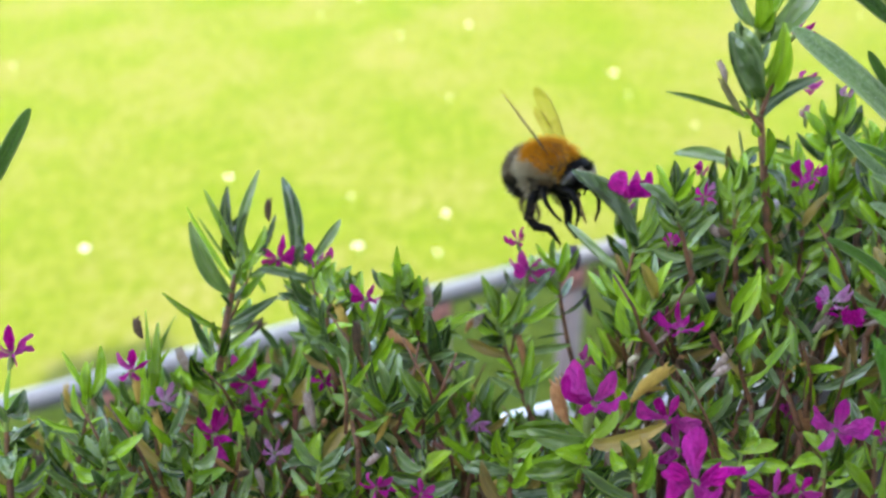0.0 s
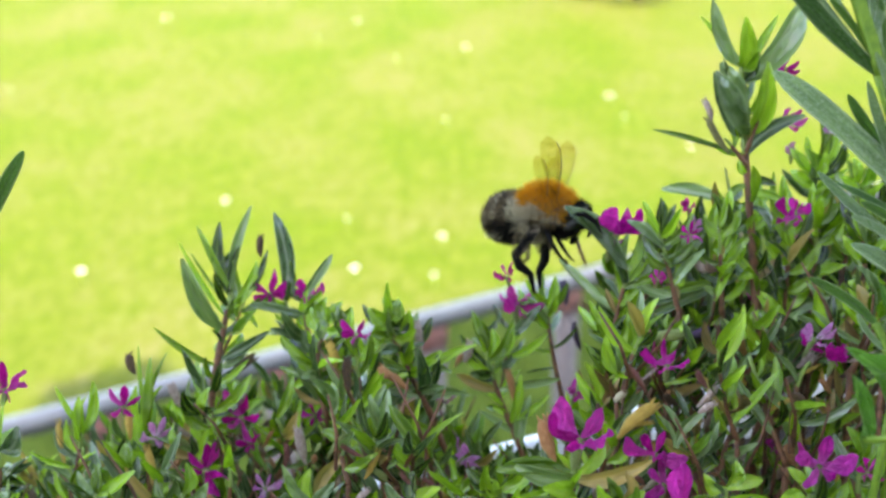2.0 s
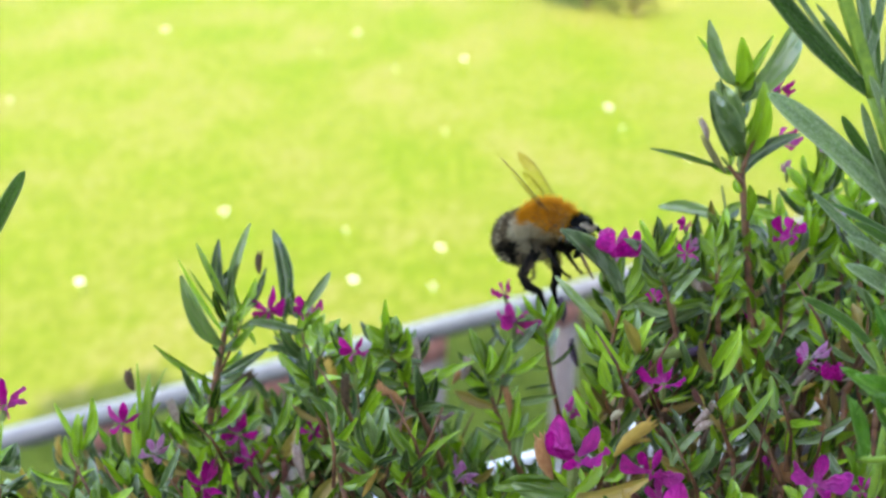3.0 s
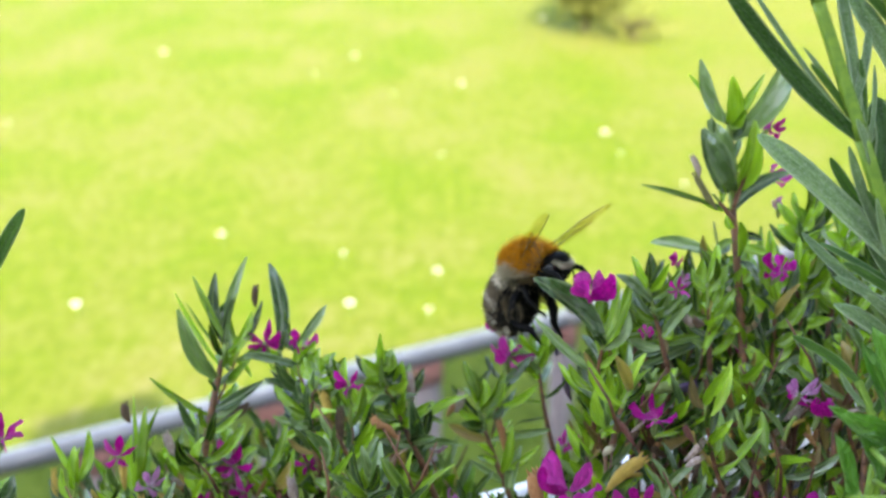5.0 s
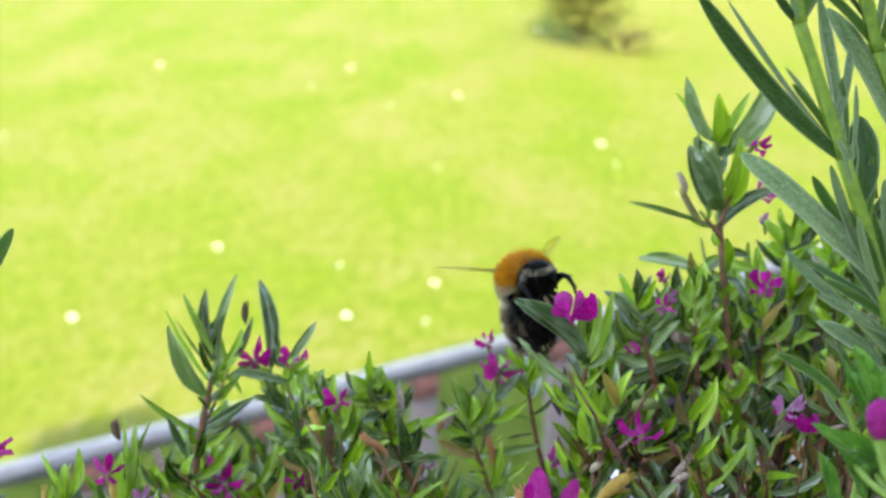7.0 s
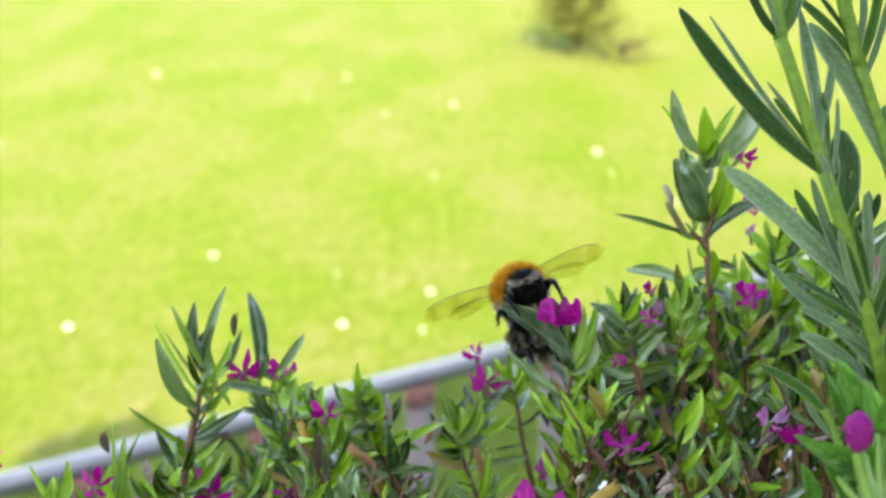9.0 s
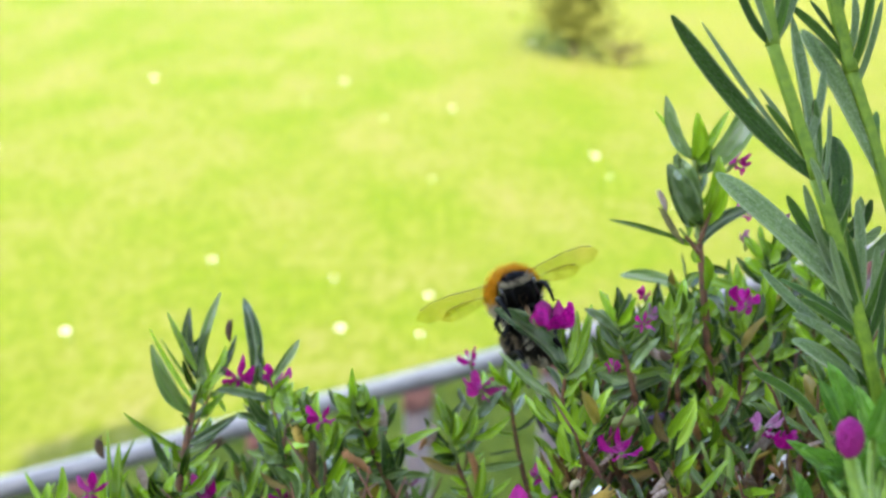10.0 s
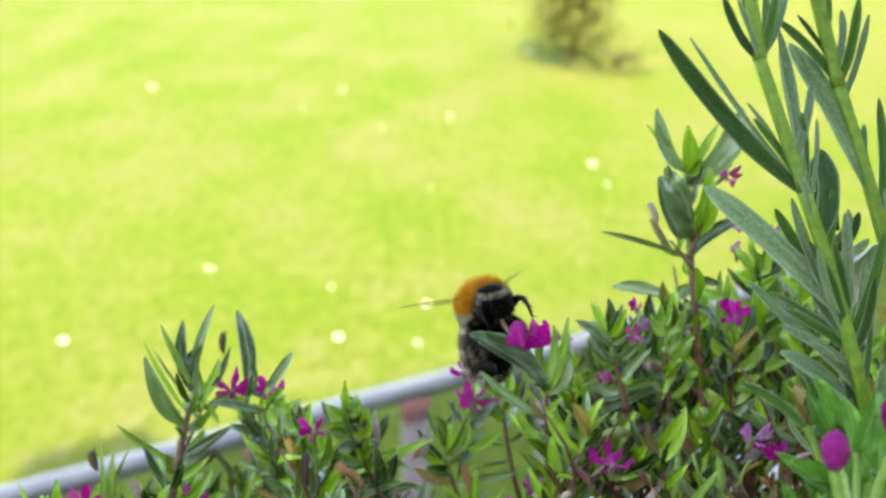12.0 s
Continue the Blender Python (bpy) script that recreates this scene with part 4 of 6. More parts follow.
shoot(cuphea_e, (60.4, -0.2, 1.4), (60.8, 2.3, 8.0), (61.2, 4.8, 14.6), 0.45, [
    (1.00, 59.6, 6.9, 20.0, 1.8, 0),
    (1.00, 62.6, 6.5, 19.2, 2.0, 0),
    (0.80, 57.9, 5.1, 15.3, 2.0, 0),
    (0.80, 64.5, 5.0, 15.3, 2.0, 0),
    (0.50, 58.7, 2.8, 9.1, 2.3, 0),
    (0.50, 64.5, 2.4, 8.4, 2.3, 0)], 'cuphea', (0.10, 1.00, 10))
flower(cuphea_e, (33.2, -9.1, 21.8), (0, -0.32, 0.85), 3.8, 0, 0.70, 1.00)
flower(cuphea_e, (46.6, -8.4, 24.4), (0, -0.32, 0.85), 4.3, 1, 0.70, 1.00)
flower(cuphea_e, (29.1, -11.1, 16.3), (0, -0.32, 0.75), 3.1, 0, 0.50, 1.00)
flower(cuphea_e, (28.9, -22.1, 10.1), (0, -0.2, 1.15), 5.8, 1, 0.80, 1.00)
flower(cuphea_e, (46.2, -22.9, 14.2), (0.1, -0.24, 1.05), 5.1, 2, 0.70, 1.00)
flower(cuphea_e, (25.7, 5.3, 14.5), (0.2, -0.16, 1.25), 3.3, 2, 0.60, 1.00)
cuphea_f = cuphea((48.1, 2.4, -7.3), 'tall cuphea shoot with pale broad leaves and buds')
shoot(cuphea_f, (45.8, -6.8, -5.6), (44.9, 2.3, 12.5), (43.7, 10.7, 29.4), 0.90, [
    (0.89, 30.9, 10.5, 29.2, 1.2, 0),
    (0.97, 38.7, 10.1, 37.8, 5.4, 1),
    (0.89, 53.3, 14.2, 30.1, 2.7, 1),
    (0.90, 39.6, 9.4, 26.9, 0.9, 0),
    (0.55, 48.1, -0.3, 6.9, 2.2, 0),
    (0.45, 42.7, 1.2, 10.4, 2.2, 0),
    (0.60, 38.8, -2.7, 8.8, 2.3, 0),
    (0.74, 49.8, 5.8, 19.5, 2.2, 0),
    (0.65, 40.4, 3.1, 13.9, 1.7, 0),
    (0.35, 40.3, -3.2, 1.3, 2.8, 0),
    (0.40, 49.7, -3.1, 1.3, 3.1, 0),
    (0.80, 48.2, 7.1, 22.2, 1.6, 0),
    (0.78, 41.2, 6.1, 20.2, 1.6, 0),
    (0.70, 46.8, 2.2, 16.8, 1.9, 1),
    (0.82, 43.1, 8.7, 25.5, 1.4, 0)], 'cuphea', (0.10, 0.72, 26))
shoot(cuphea_f, (44.1, 9.7, 26.9), (44.0, 12.0, 31.6), (43.2, 13.0, 37.6), 0.80, [
    (1.00, 38.7, 15.0, 46.5, 3.8, 1),
    (0.98, 37.5, 16.0, 44.0, 1.1, 0),
    (1.00, 42.6, 11.0, 45.1, 3.0, 3),
    (0.96, 47.8, 14.0, 44.6, 1.7, 0),
    (0.83, 52.0, 18.0, 45.7, 5.1, 1),
    (0.16, 45.8, 9.0, 39.4, 3.6, 3),
    (0.35, 40.1, 13.0, 38.2, 4.3, 1),
    (0.91, 44.8, 15.0, 40.8, 1.8, 0),
    (0.57, 42.4, 14.0, 36.1, 1.4, 0),
    (0.97, 44.6, 10.0, 40.6, 1.6, 3),
    (0.43, 45.9, 12.0, 34.2, 1.4, 0)], 'cuphea', (0.30, 1.00, 3))
shoot(cuphea_f, (43.6, 7.6, 26.8), (45.2, 9.1, 30.8), (46.9, 10.6, 34.8), 0.35, [
    (0.60, 47.4, 9.5, 32.2, 0.8, 0)], 'cuphea', (0.00, 0.00, 0))
shoot(cuphea_f, (43.6, 7.0, 25.3), (42.2, 7.7, 27.0), (40.7, 8.3, 28.7), 0.40, [
    (0.60, 41.0, 9.1, 30.6, 1.3, 0)], 'cuphea', (0.00, 0.00, 0))
husk(cuphea_f, (38.4, 9.2, 31.0), (41.5, 7.3, 26.8), 1.5, 7)
husk(cuphea_f, (37.8, 10.3, 33.4), (38.6, 9.1, 30.8), 1.4, 6)
flower(cuphea_f, (50.7, 17.3, 36.6), (0.6, -0.12, 1.15), 5.3, 0, 0.70, 1.00)
flower(cuphea_f, (52.3, 17.9, 28.4), (0.7, -0.12, 1.05), 4.4, 1, 0.70, 1.00)
cuphea_g = cuphea((53.9, 1.7, -8.8), 'bushy cuphea clump beside the lavender')
shoot(cuphea_g, (53.6, 0.1, -9.7), (53.0, 7.5, 1.4), (52.3, 14.9, 12.4), 0.60, [
    (1.00, 51.0, 18.4, 20.0, 1.7, 0),
    (1.00, 53.1, 17.4, 17.7, 2.0, 0),
    (0.95, 55.6, 16.1, 15.5, 2.3, 0),
    (0.80, 49.6, 14.5, 13.5, 2.0, 0),
    (0.85, 59.6, 15.7, 15.7, 3.3, 0),
    (0.70, 56.9, 12.4, 9.9, 3.0, 0),
    (0.60, 46.9, 9.9, 5.5, 2.2, 0),
    (0.55, 57.6, 8.7, 3.4, 2.8, 0),
    (0.40, 46.6, 0.4, 1.2, 4.1, 0),
    (0.50, 54.2, 8.8, 4.2, 3.3, 0),
    (0.30, 58.0, 4.7, -2.9, 3.3, 0)], 'cuphea', (0.10, 1.00, 19))
shoot(cuphea_g, (60.5, 5.7, -12.1), (62.0, 13.2, -0.6), (63.6, 20.8, 10.9), 0.60, [
    (1.00, 61.0, 25.2, 20.3, 2.1, 0),
    (1.00, 65.3, 23.7, 17.2, 2.6, 0),
    (0.90, 59.1, 23.0, 16.5, 2.6, 0),
    (0.85, 66.8, 20.6, 11.9, 2.6, 0),
    (0.70, 68.3, 17.2, 5.9, 2.9, 0),
    (0.60, 58.7, 16.1, 4.5, 2.6, 0),
    (0.50, 66.3, 13.9, 0.8, 2.9, 0),
    (0.40, 61.9, 12.5, -1.3, 2.6, 0)], 'cuphea', (0.10, 1.00, 19))
shoot(cuphea_g, (65.6, 4.6, -14.4), (68.4, 13.2, -2.9), (71.2, 21.9, 8.6), 0.60, [
    (1.00, 70.4, 25.6, 16.5, 2.1, 0),
    (1.00, 73.0, 24.9, 14.9, 2.6, 0),
    (0.90, 67.5, 23.2, 12.8, 2.6, 0),
    (0.70, 74.0, 18.8, 6.1, 2.9, 0),
    (0.60, 67.7, 16.8, 3.3, 2.6, 0),
    (0.50, 74.4, 14.8, 0.4, 2.9, 0),
    (0.40, 68.1, 12.5, -3.2, 2.6, 0)], 'cuphea', (0.10, 1.00, 20))
flower(cuphea_g, (54.1, 17.4, 13.0), (0, -0.32, 0.85), 4.1, 0, 0.70, 1.00)
flower(cuphea_g, (45.3, 1.5, 7.3), (0, -0.32, 0.75), 2.8, 0, 0.50, 1.00)
flower(cuphea_g, (49.6, -21.0, 10.4), (0.15, -0.1, 1.0), 4.6, 0, 0.40, 1.70)
flower(cuphea_g, (49.6, -11.9, 7.0), (0.2, -0.2, 1.15), 4.0, 0, 0.70, 1.00)
flower(cuphea_g, (53.3, -12.5, 5.6), (0.3, -0.32, 0.75), 3.6, 0, 0.70, 1.00)
husk(cuphea_g, (51.8, -7.3, 2.6), (46.8, -9.1, -1.1), 2.3, 6)
flower(cuphea_g, (53.5, 19.7, 22.6), (-0.3, -0.16, 0.95), 3.8, 2, 0.30, 1.00)
cuphea_j = cuphea((56.5, 10.8, 2.1), 'bushy cuphea clump with pointed leaves behind the lavender')
shoot(cuphea_j, (55.1, 7.2, -1.8), (55.8, 11.8, 10.2), (56.5, 16.3, 22.1), 0.50, [
    (1.00, 57.1, 18.5, 27.9, 2.2, 0),
    (1.00, 55.0, 17.7, 25.8, 2.1, 0),
    (0.95, 59.3, 18.2, 27.3, 2.4, 0),
    (0.90, 52.6, 17.1, 24.1, 2.2, 0),
    (0.90, 60.8, 17.3, 25.1, 2.4, 0),
    (0.80, 51.4, 16.1, 21.3, 2.2, 1),
    (0.80, 61.2, 15.9, 21.3, 2.4, 0)], 'cuphea', (0.45, 1.00, 7))
shoot(cuphea_j, (50.7, 5.5, -0.8), (50.1, 8.4, 6.8), (49.5, 11.3, 14.4), 0.50, [
    (1.00, 47.8, 13.5, 20.1, 2.2, 0),
    (1.00, 51.0, 13.8, 21.1, 2.2, 0),
    (0.95, 52.4, 12.5, 17.6, 2.2, 0),
    (0.90, 46.6, 12.0, 16.1, 2.2, 0),
    (0.80, 53.2, 11.4, 14.7, 2.4, 0)], 'cuphea', (0.45, 1.00, 7))
shoot(cuphea_j, (61.9, 10.7, -3.7), (62.3, 14.1, 5.3), (62.8, 17.5, 14.4), 0.50, [
    (1.00, 62.0, 20.4, 21.8, 2.3, 0),
    (1.00, 65.2, 19.7, 20.2, 2.5, 0),
    (0.95, 59.6, 19.0, 18.0, 2.3, 0),
    (0.90, 66.8, 18.7, 17.7, 2.5, 0),
    (0.80, 58.9, 17.1, 13.1, 2.5, 0)], 'cuphea', (0.45, 1.00, 7))
shoot(cuphea_j, (69.2, 12.3, -4.7), (69.7, 15.5, 3.6), (70.1, 18.6, 12.0), 0.50, [
    (1.00, 68.9, 21.5, 19.5, 2.3, 0),
    (1.00, 71.9, 21.1, 18.7, 2.5, 0),
    (0.95, 67.1, 19.9, 15.3, 2.3, 0),
    (0.90, 74.6, 19.8, 15.3, 2.5, 0)], 'cuphea', (0.45, 1.00, 7))
shoot(cuphea_j, (41.7, 7.4, -1.8), (41.3, 10.1, 5.2), (40.9, 12.8, 12.3), 0.50, [
    (1.00, 39.6, 14.8, 17.6, 2.1, 0),
    (1.00, 42.0, 15.2, 18.5, 2.1, 0),
    (0.95, 43.7, 14.3, 16.4, 2.1, 0),
    (0.90, 38.0, 13.9, 15.1, 2.1, 0),
    (0.80, 45.2, 12.9, 12.7, 2.2, 0)], 'cuphea', (0.45, 1.00, 7))
shoot(cuphea_j, (46.9, 10.3, -5.4), (46.7, 13.1, 2.0), (46.5, 15.9, 9.4), 0.50, [
    (1.00, 45.3, 18.4, 16.0, 2.1, 0),
    (1.00, 47.6, 18.1, 15.2, 2.1, 0),
    (0.90, 48.8, 17.1, 12.7, 2.1, 0),
    (0.80, 43.9, 16.6, 11.1, 2.3, 0)], 'cuphea', (0.45, 1.00, 7))
shoot(cuphea_j, (32.0, 3.5, -1.4), (32.7, 6.0, 5.3), (33.4, 8.5, 12.0), 0.50, [
    (1.00, 31.1, 10.7, 17.5, 1.7, 0),
    (1.00, 32.9, 10.9, 18.3, 1.7, 0),
    (0.95, 35.0, 10.5, 17.1, 1.9, 0),
    (0.90, 36.3, 9.5, 14.8, 1.9, 0),
    (0.80, 29.6, 8.9, 12.8, 1.9, 0)], 'cuphea', (0.45, 1.00, 7))
shoot(cuphea_j, (36.4, 8.4, -5.3), (37.1, 11.2, 2.1), (37.8, 13.9, 9.4), 0.50, [
    (1.00, 35.4, 16.1, 15.1, 1.9, 0),
    (1.00, 38.6, 15.9, 14.7, 1.9, 0),
    (0.95, 40.0, 15.1, 12.7, 2.1, 0)], 'cuphea', (0.45, 1.00, 7))
shoot(cuphea_j, (59.1, 14.0, 3.9), (57.1, 14.0, 13.4), (55.1, 14.0, 21.2), 0.45, [
    (0.86, 52.4, 15.0, 21.4, 2.3, 0),
    (1.00, 54.6, 15.0, 24.7, 2.3, 3),
    (0.98, 56.9, 14.0, 24.5, 2.0, 0),
    (0.77, 58.7, 13.0, 21.9, 2.3, 1),
    (0.60, 52.1, 14.0, 17.8, 2.1, 0),
    (0.46, 60.0, 12.0, 17.2, 2.3, 0),
    (0.38, 53.2, 11.0, 15.4, 2.3, 3),
    (0.28, 58.8, 11.0, 14.2, 2.3, 0),
    (0.17, 53.1, 12.0, 11.0, 2.1, 0)], 'cuphea', (0.10, 0.90, 8))
shoot(cuphea_j, (63.3, 8.0, 6.9), (61.4, 8.0, 15.1), (59.8, 8.0, 22.2), 0.45, [
    (0.86, 57.3, 8.0, 23.1, 2.2, 0),
    (1.00, 58.8, 8.0, 25.9, 2.2, 0),
    (0.96, 60.9, 7.0, 25.4, 2.2, 3),
    (0.73, 63.0, 6.0, 22.9, 2.0, 0),
    (0.41, 63.6, 5.0, 18.6, 2.2, 0),
    (0.37, 57.9, 5.0, 17.3, 2.0, 0),
    (0.26, 61.8, 4.0, 16.5, 2.2, 1)], 'cuphea', (0.10, 0.90, 8))
flower(cuphea_j, (49.5, 2.5, 19.2), (0, -0.32, 0.85), 5.1, 0, 0.60, 1.00)
flower(cuphea_j, (57.6, 14.1, 27.7), (0.2, -0.24, 0.95), 3.0, 2, 0.40, 1.00)
cuphea_h = cuphea((-52.1, -7.3, -28.1), 'low cuphea with magenta flowers at the planter edge')
shoot(cuphea_h, (-50.8, -13.3, -19.7), (-49.7, -10.7, -14.1), (-48.6, -8.1, -8.4), 0.40, [
    (1.00, -47.2, -5.2, -2.2, 1.9, 0),
    (1.00, -52.5, -5.5, -2.9, 1.1, 0),
    (0.95, -49.2, -6.1, -4.2, 2.0, 0),
    (0.60, -55.9, -9.3, -11.1, 1.1, 0),
    (0.90, -48.2, -6.1, -4.2, 2.0, 0),
    (0.40, -54.1, -10.2, -13.0, 1.6, 1),
    (0.75, -50.9, -7.4, -7.0, 1.4, 0)], 'cuphea', (0.10, 1.00, 9))
shoot(cuphea_h, (-39.8, -10.1, -22.1), (-40.4, -7.4, -16.4), (-41.0, -4.7, -10.6), 0.50, [
    (1.00, -42.0, 0.5, 0.4, 1.0, 0),
    (1.00, -37.7, 0.1, -0.4, 1.4, 0),
    (0.95, -40.2, -0.3, -1.2, 2.1, 0),
    (0.80, -42.2, -2.0, -4.8, 2.4, 0),
    (0.90, -38.6, -2.0, -4.8, 1.9, 0),
    (0.60, -36.2, -4.3, -9.8, 1.9, 0),
    (0.50, -46.6, -5.3, -12.0, 1.9, 0),
    (0.50, -44.2, -6.0, -13.5, 2.4, 0),
    (0.30, -47.1, -10.1, -12.7, 3.1, 3),
    (0.30, -36.2, -8.0, -17.8, 2.7, 0)], 'cuphea', (0.10, 1.00, 9))
husk(cuphea_h, (-43.2, -0.2, -0.8), (-42.2, -1.2, -3.2), 2.0, 2)
husk(cuphea_h, (-51.9, -7.8, -7.7), (-50.9, -10.1, -12.7), 1.4, 1)
husk(cuphea_h, (-40.8, -12.1, -2.9), (-40.5, -13.7, -6.3), 1.8, 1)
husk(cuphea_h, (-39.2, -10.9, -9.8), (-38.6, -13.0, -14.4), 1.7, 1)
flower(cuphea_h, (-40.9, -13.4, -1.0), (0.2, -0.24, 0.95), 4.9, 0, 1.00, 1.00)
flower(cuphea_h, (-38.0, -10.1, -8.1), (0.3, -0.28, 0.95), 4.8, 2, 0.50, 1.00)
flower(cuphea_h, (-57.2, -10.7, 0.2), (0.4, -0.04, 1.25), 6.1, 0, 0.70, 1.00)
flower(cuphea_h, (-27.8, -2.0, -9.6), (0, -0.22, 1.3), 7.6, 0, 1.00, 1.00)
flower(cuphea_h, (-26.0, -5.4, -12.2), (0, -0.32, 0.75), 4.5, 0, 0.60, 1.00)
flower(cuphea_h, (-30.9, -13.5, -10.6), (0, -0.08, 1.45), 7.7, 0, 1.00, 1.00)
flower(cuphea_h, (-17.3, 1.4, -11.7), (0.2, -0.32, 0.75), 4.5, 0, 0.80, 1.00)
flower(cuphea_h, (-22.4, -16.4, -12.0), (0.1, -0.28, 1.05), 5.3, 2, 0.80, 1.00)
flower(cuphea_h, (-3.2, -20.3, -11.1), (-0.3, -0.2, 1.05), 5.3, 2, 0.35, 1.00)
flower(cuphea_h, (-8.1, -28.2, -9.0), (0.3, -0.28, 0.95), 5.3, 0, 0.60, 1.00)
flower(cuphea_h, (-2.7, -28.5, -9.7), (0, -0.28, 0.95), 3.8, 0, 1.00, 1.00)
shoot(cuphea_h, (-56.6, -21.2, -17.6), (-57.0, -18.6, -11.9), (-57.4, -15.9, -6.2), 0.60, [
    (1.00, -54.8, -14.6, -3.5, 3.7, 1),
    (1.00, -60.4, -14.3, -2.8, 3.0, 1),
    (0.80, -52.9, -16.6, -7.9, 1.6, 1),
    (0.60, -53.7, -18.1, -10.9, 3.0, 0),
    (0.50, -55.2, -22.9, -11.9, 4.3, 1),
    (0.90, -56.6, -13.0, -0.1, 1.2, 0)], 'cuphea', (0.10, 1.00, 9))
husk(cuphea_h, (-54.4, -15.0, -13.9), (-52.8, -16.6, -17.3), 2.3, 2)
cuphea_i = cuphea((26.0, -8.4, -30.4), 'low cuphea with large open magenta flowers and wilted husks')
shoot(cuphea_i, (15.5, -32.7, -13.9), (16.5, -29.8, -7.7), (17.5, -26.9, -1.5), 0.90, [
    (0.90, 7.9, -27.2, -2.1, 3.0, 0),
    (0.80, 13.1, -31.4, -1.7, 3.3, 0),
    (0.90, 26.0, -31.7, 2.4, 2.6, 2),
    (0.70, 10.0, -29.2, -6.5, 3.4, 0),
    (0.60, 23.7, -28.9, -5.9, 4.1, 0),
    (0.50, 13.4, -30.1, -8.3, 4.1, 0),
    (0.90, 10.0, -26.9, -1.5, 3.0, 1)], 'cuphea', (0.10, 1.00, 10))
shoot(cuphea_i, (8.2, -28.6, -14.6), (8.3, -26.6, -10.4), (8.5, -24.7, -6.3), 0.60, [
    (1.00, 4.3, -23.7, -4.1, 2.6, 0),
    (1.00, 9.7, -22.7, -2.0, 2.8, 1),
    (0.95, 13.0, -23.8, -4.3, 2.4, 0),
    (0.90, 6.8, -24.3, -5.3, 2.6, 3),
    (0.80, 15.2, -24.7, -6.3, 2.4, 0),
    (0.70, 2.5, -25.6, -8.2, 2.6, 1),
    (0.70, 11.0, -25.6, -8.2, 2.6, 3),
    (0.50, 6.8, -26.2, -9.5, 2.6, 0),
    (0.50, 14.5, -26.5, -10.1, 2.4, 1)], 'cuphea', (0.10, 1.00, 6))
shoot(cuphea_i, (34.6, -34.0, -9.6), (35.0, -32.3, -5.9), (35.3, -30.6, -2.3), 0.60, [
    (1.00, 32.6, -29.9, -0.7, 2.2, 3),
    (1.00, 36.6, -29.2, 0.7, 2.3, 0),
    (1.00, 39.7, -30.2, -1.4, 2.2, 3),
    (0.80, 30.6, -31.3, -3.8, 2.2, 0),
    (0.80, 41.0, -31.3, -3.8, 2.3, 0),
    (0.60, 34.0, -32.0, -5.3, 2.5, 3),
    (0.60, 38.0, -32.3, -5.9, 2.5, 0)], 'cuphea', (0.10, 1.00, 5))
shoot(cuphea_i, (44.7, -34.3, -10.2), (45.0, -32.6, -6.5), (45.4, -30.9, -2.9), 0.60, [
    (1.00, 42.7, -29.6, -0.1, 2.0, 0),
    (1.00, 46.4, -30.0, -1.1, 2.3, 1),
    (0.90, 49.1, -30.2, -1.4, 2.2, 3),
    (0.80, 41.3, -31.4, -4.1, 2.2, 0),
    (0.70, 50.4, -31.7, -4.7, 2.3, 0),
    (0.60, 44.7, -32.0, -5.3, 2.5, 3)], 'cuphea', (0.10, 1.00, 5))
shoot(cuphea_i, (50.7, -34.3, -10.2), (51.0, -31.8, -5.0), (51.4, -29.4, 0.2), 0.60, [
    (1.00, 49.9, -27.5, 4.4, 2.0, 3),
    (1.00, 52.9, -27.7, 3.8, 2.2, 0),
    (0.90, 48.1, -29.2, 0.8, 2.0, 1),
    (0.80, 54.1, -30.0, -1.1, 2.3, 0),
    (0.60, 49.4, -31.4, -4.1, 2.3, 3)], 'cuphea', (0.10, 1.00, 8))
shoot(cuphea_i, (22.9, -35.9, -8.9), (22.5, -34.3, -5.6), (22.2, -32.8, -2.3), 0.60, [
    (1.00, 19.6, -32.1, -0.8, 2.2, 0),
    (1.00, 22.9, -31.4, 0.8, 2.0, 2),
    (0.90, 25.2, -32.4, -1.4, 2.2, 3),
    (0.70, 19.6, -33.9, -4.7, 2.3, 0),
    (0.70, 24.9, -34.2, -5.3, 2.2, 0)], 'cuphea', (0.10, 1.00, 5))
shoot(cuphea_i, (-3.1, -28.6, -14.6), (-2.8, -27.1, -11.4), (-2.4, -25.6, -8.2), 0.60, [
    (1.00, -5.9, -24.4, -5.7, 2.3, 1),
    (1.00, -2.4, -23.8, -4.4, 2.3, 0),
    (0.90, 1.1, -24.7, -6.3, 2.3, 3),
    (0.80, -6.6, -25.9, -8.8, 2.4, 0),
    (0.70, 1.8, -26.2, -9.5, 2.4, 1),
    (0.50, -2.4, -26.5, -10.1, 2.4, 3)], 'cuphea', (0.10, 1.00, 5))
shoot(cuphea_i, (-16.0, -27.0, -15.9), (-15.8, -25.4, -12.3), (-15.6, -23.7, -8.7), 0.60, [
    (1.00, -18.8, -22.5, -6.2, 2.1, 0),
    (1.00, -15.6, -22.0, -5.2, 2.3, 3),
    (0.90, -12.4, -22.8, -6.8, 2.3, 1),
    (0.80, -20.3, -24.0, -9.4, 2.3, 1),
    (0.70, -11.7, -24.3, -10.0, 2.4, 0),
    (0.50, -16.0, -24.9, -11.3, 2.4, 3)], 'cuphea', (0.10, 1.00, 5))
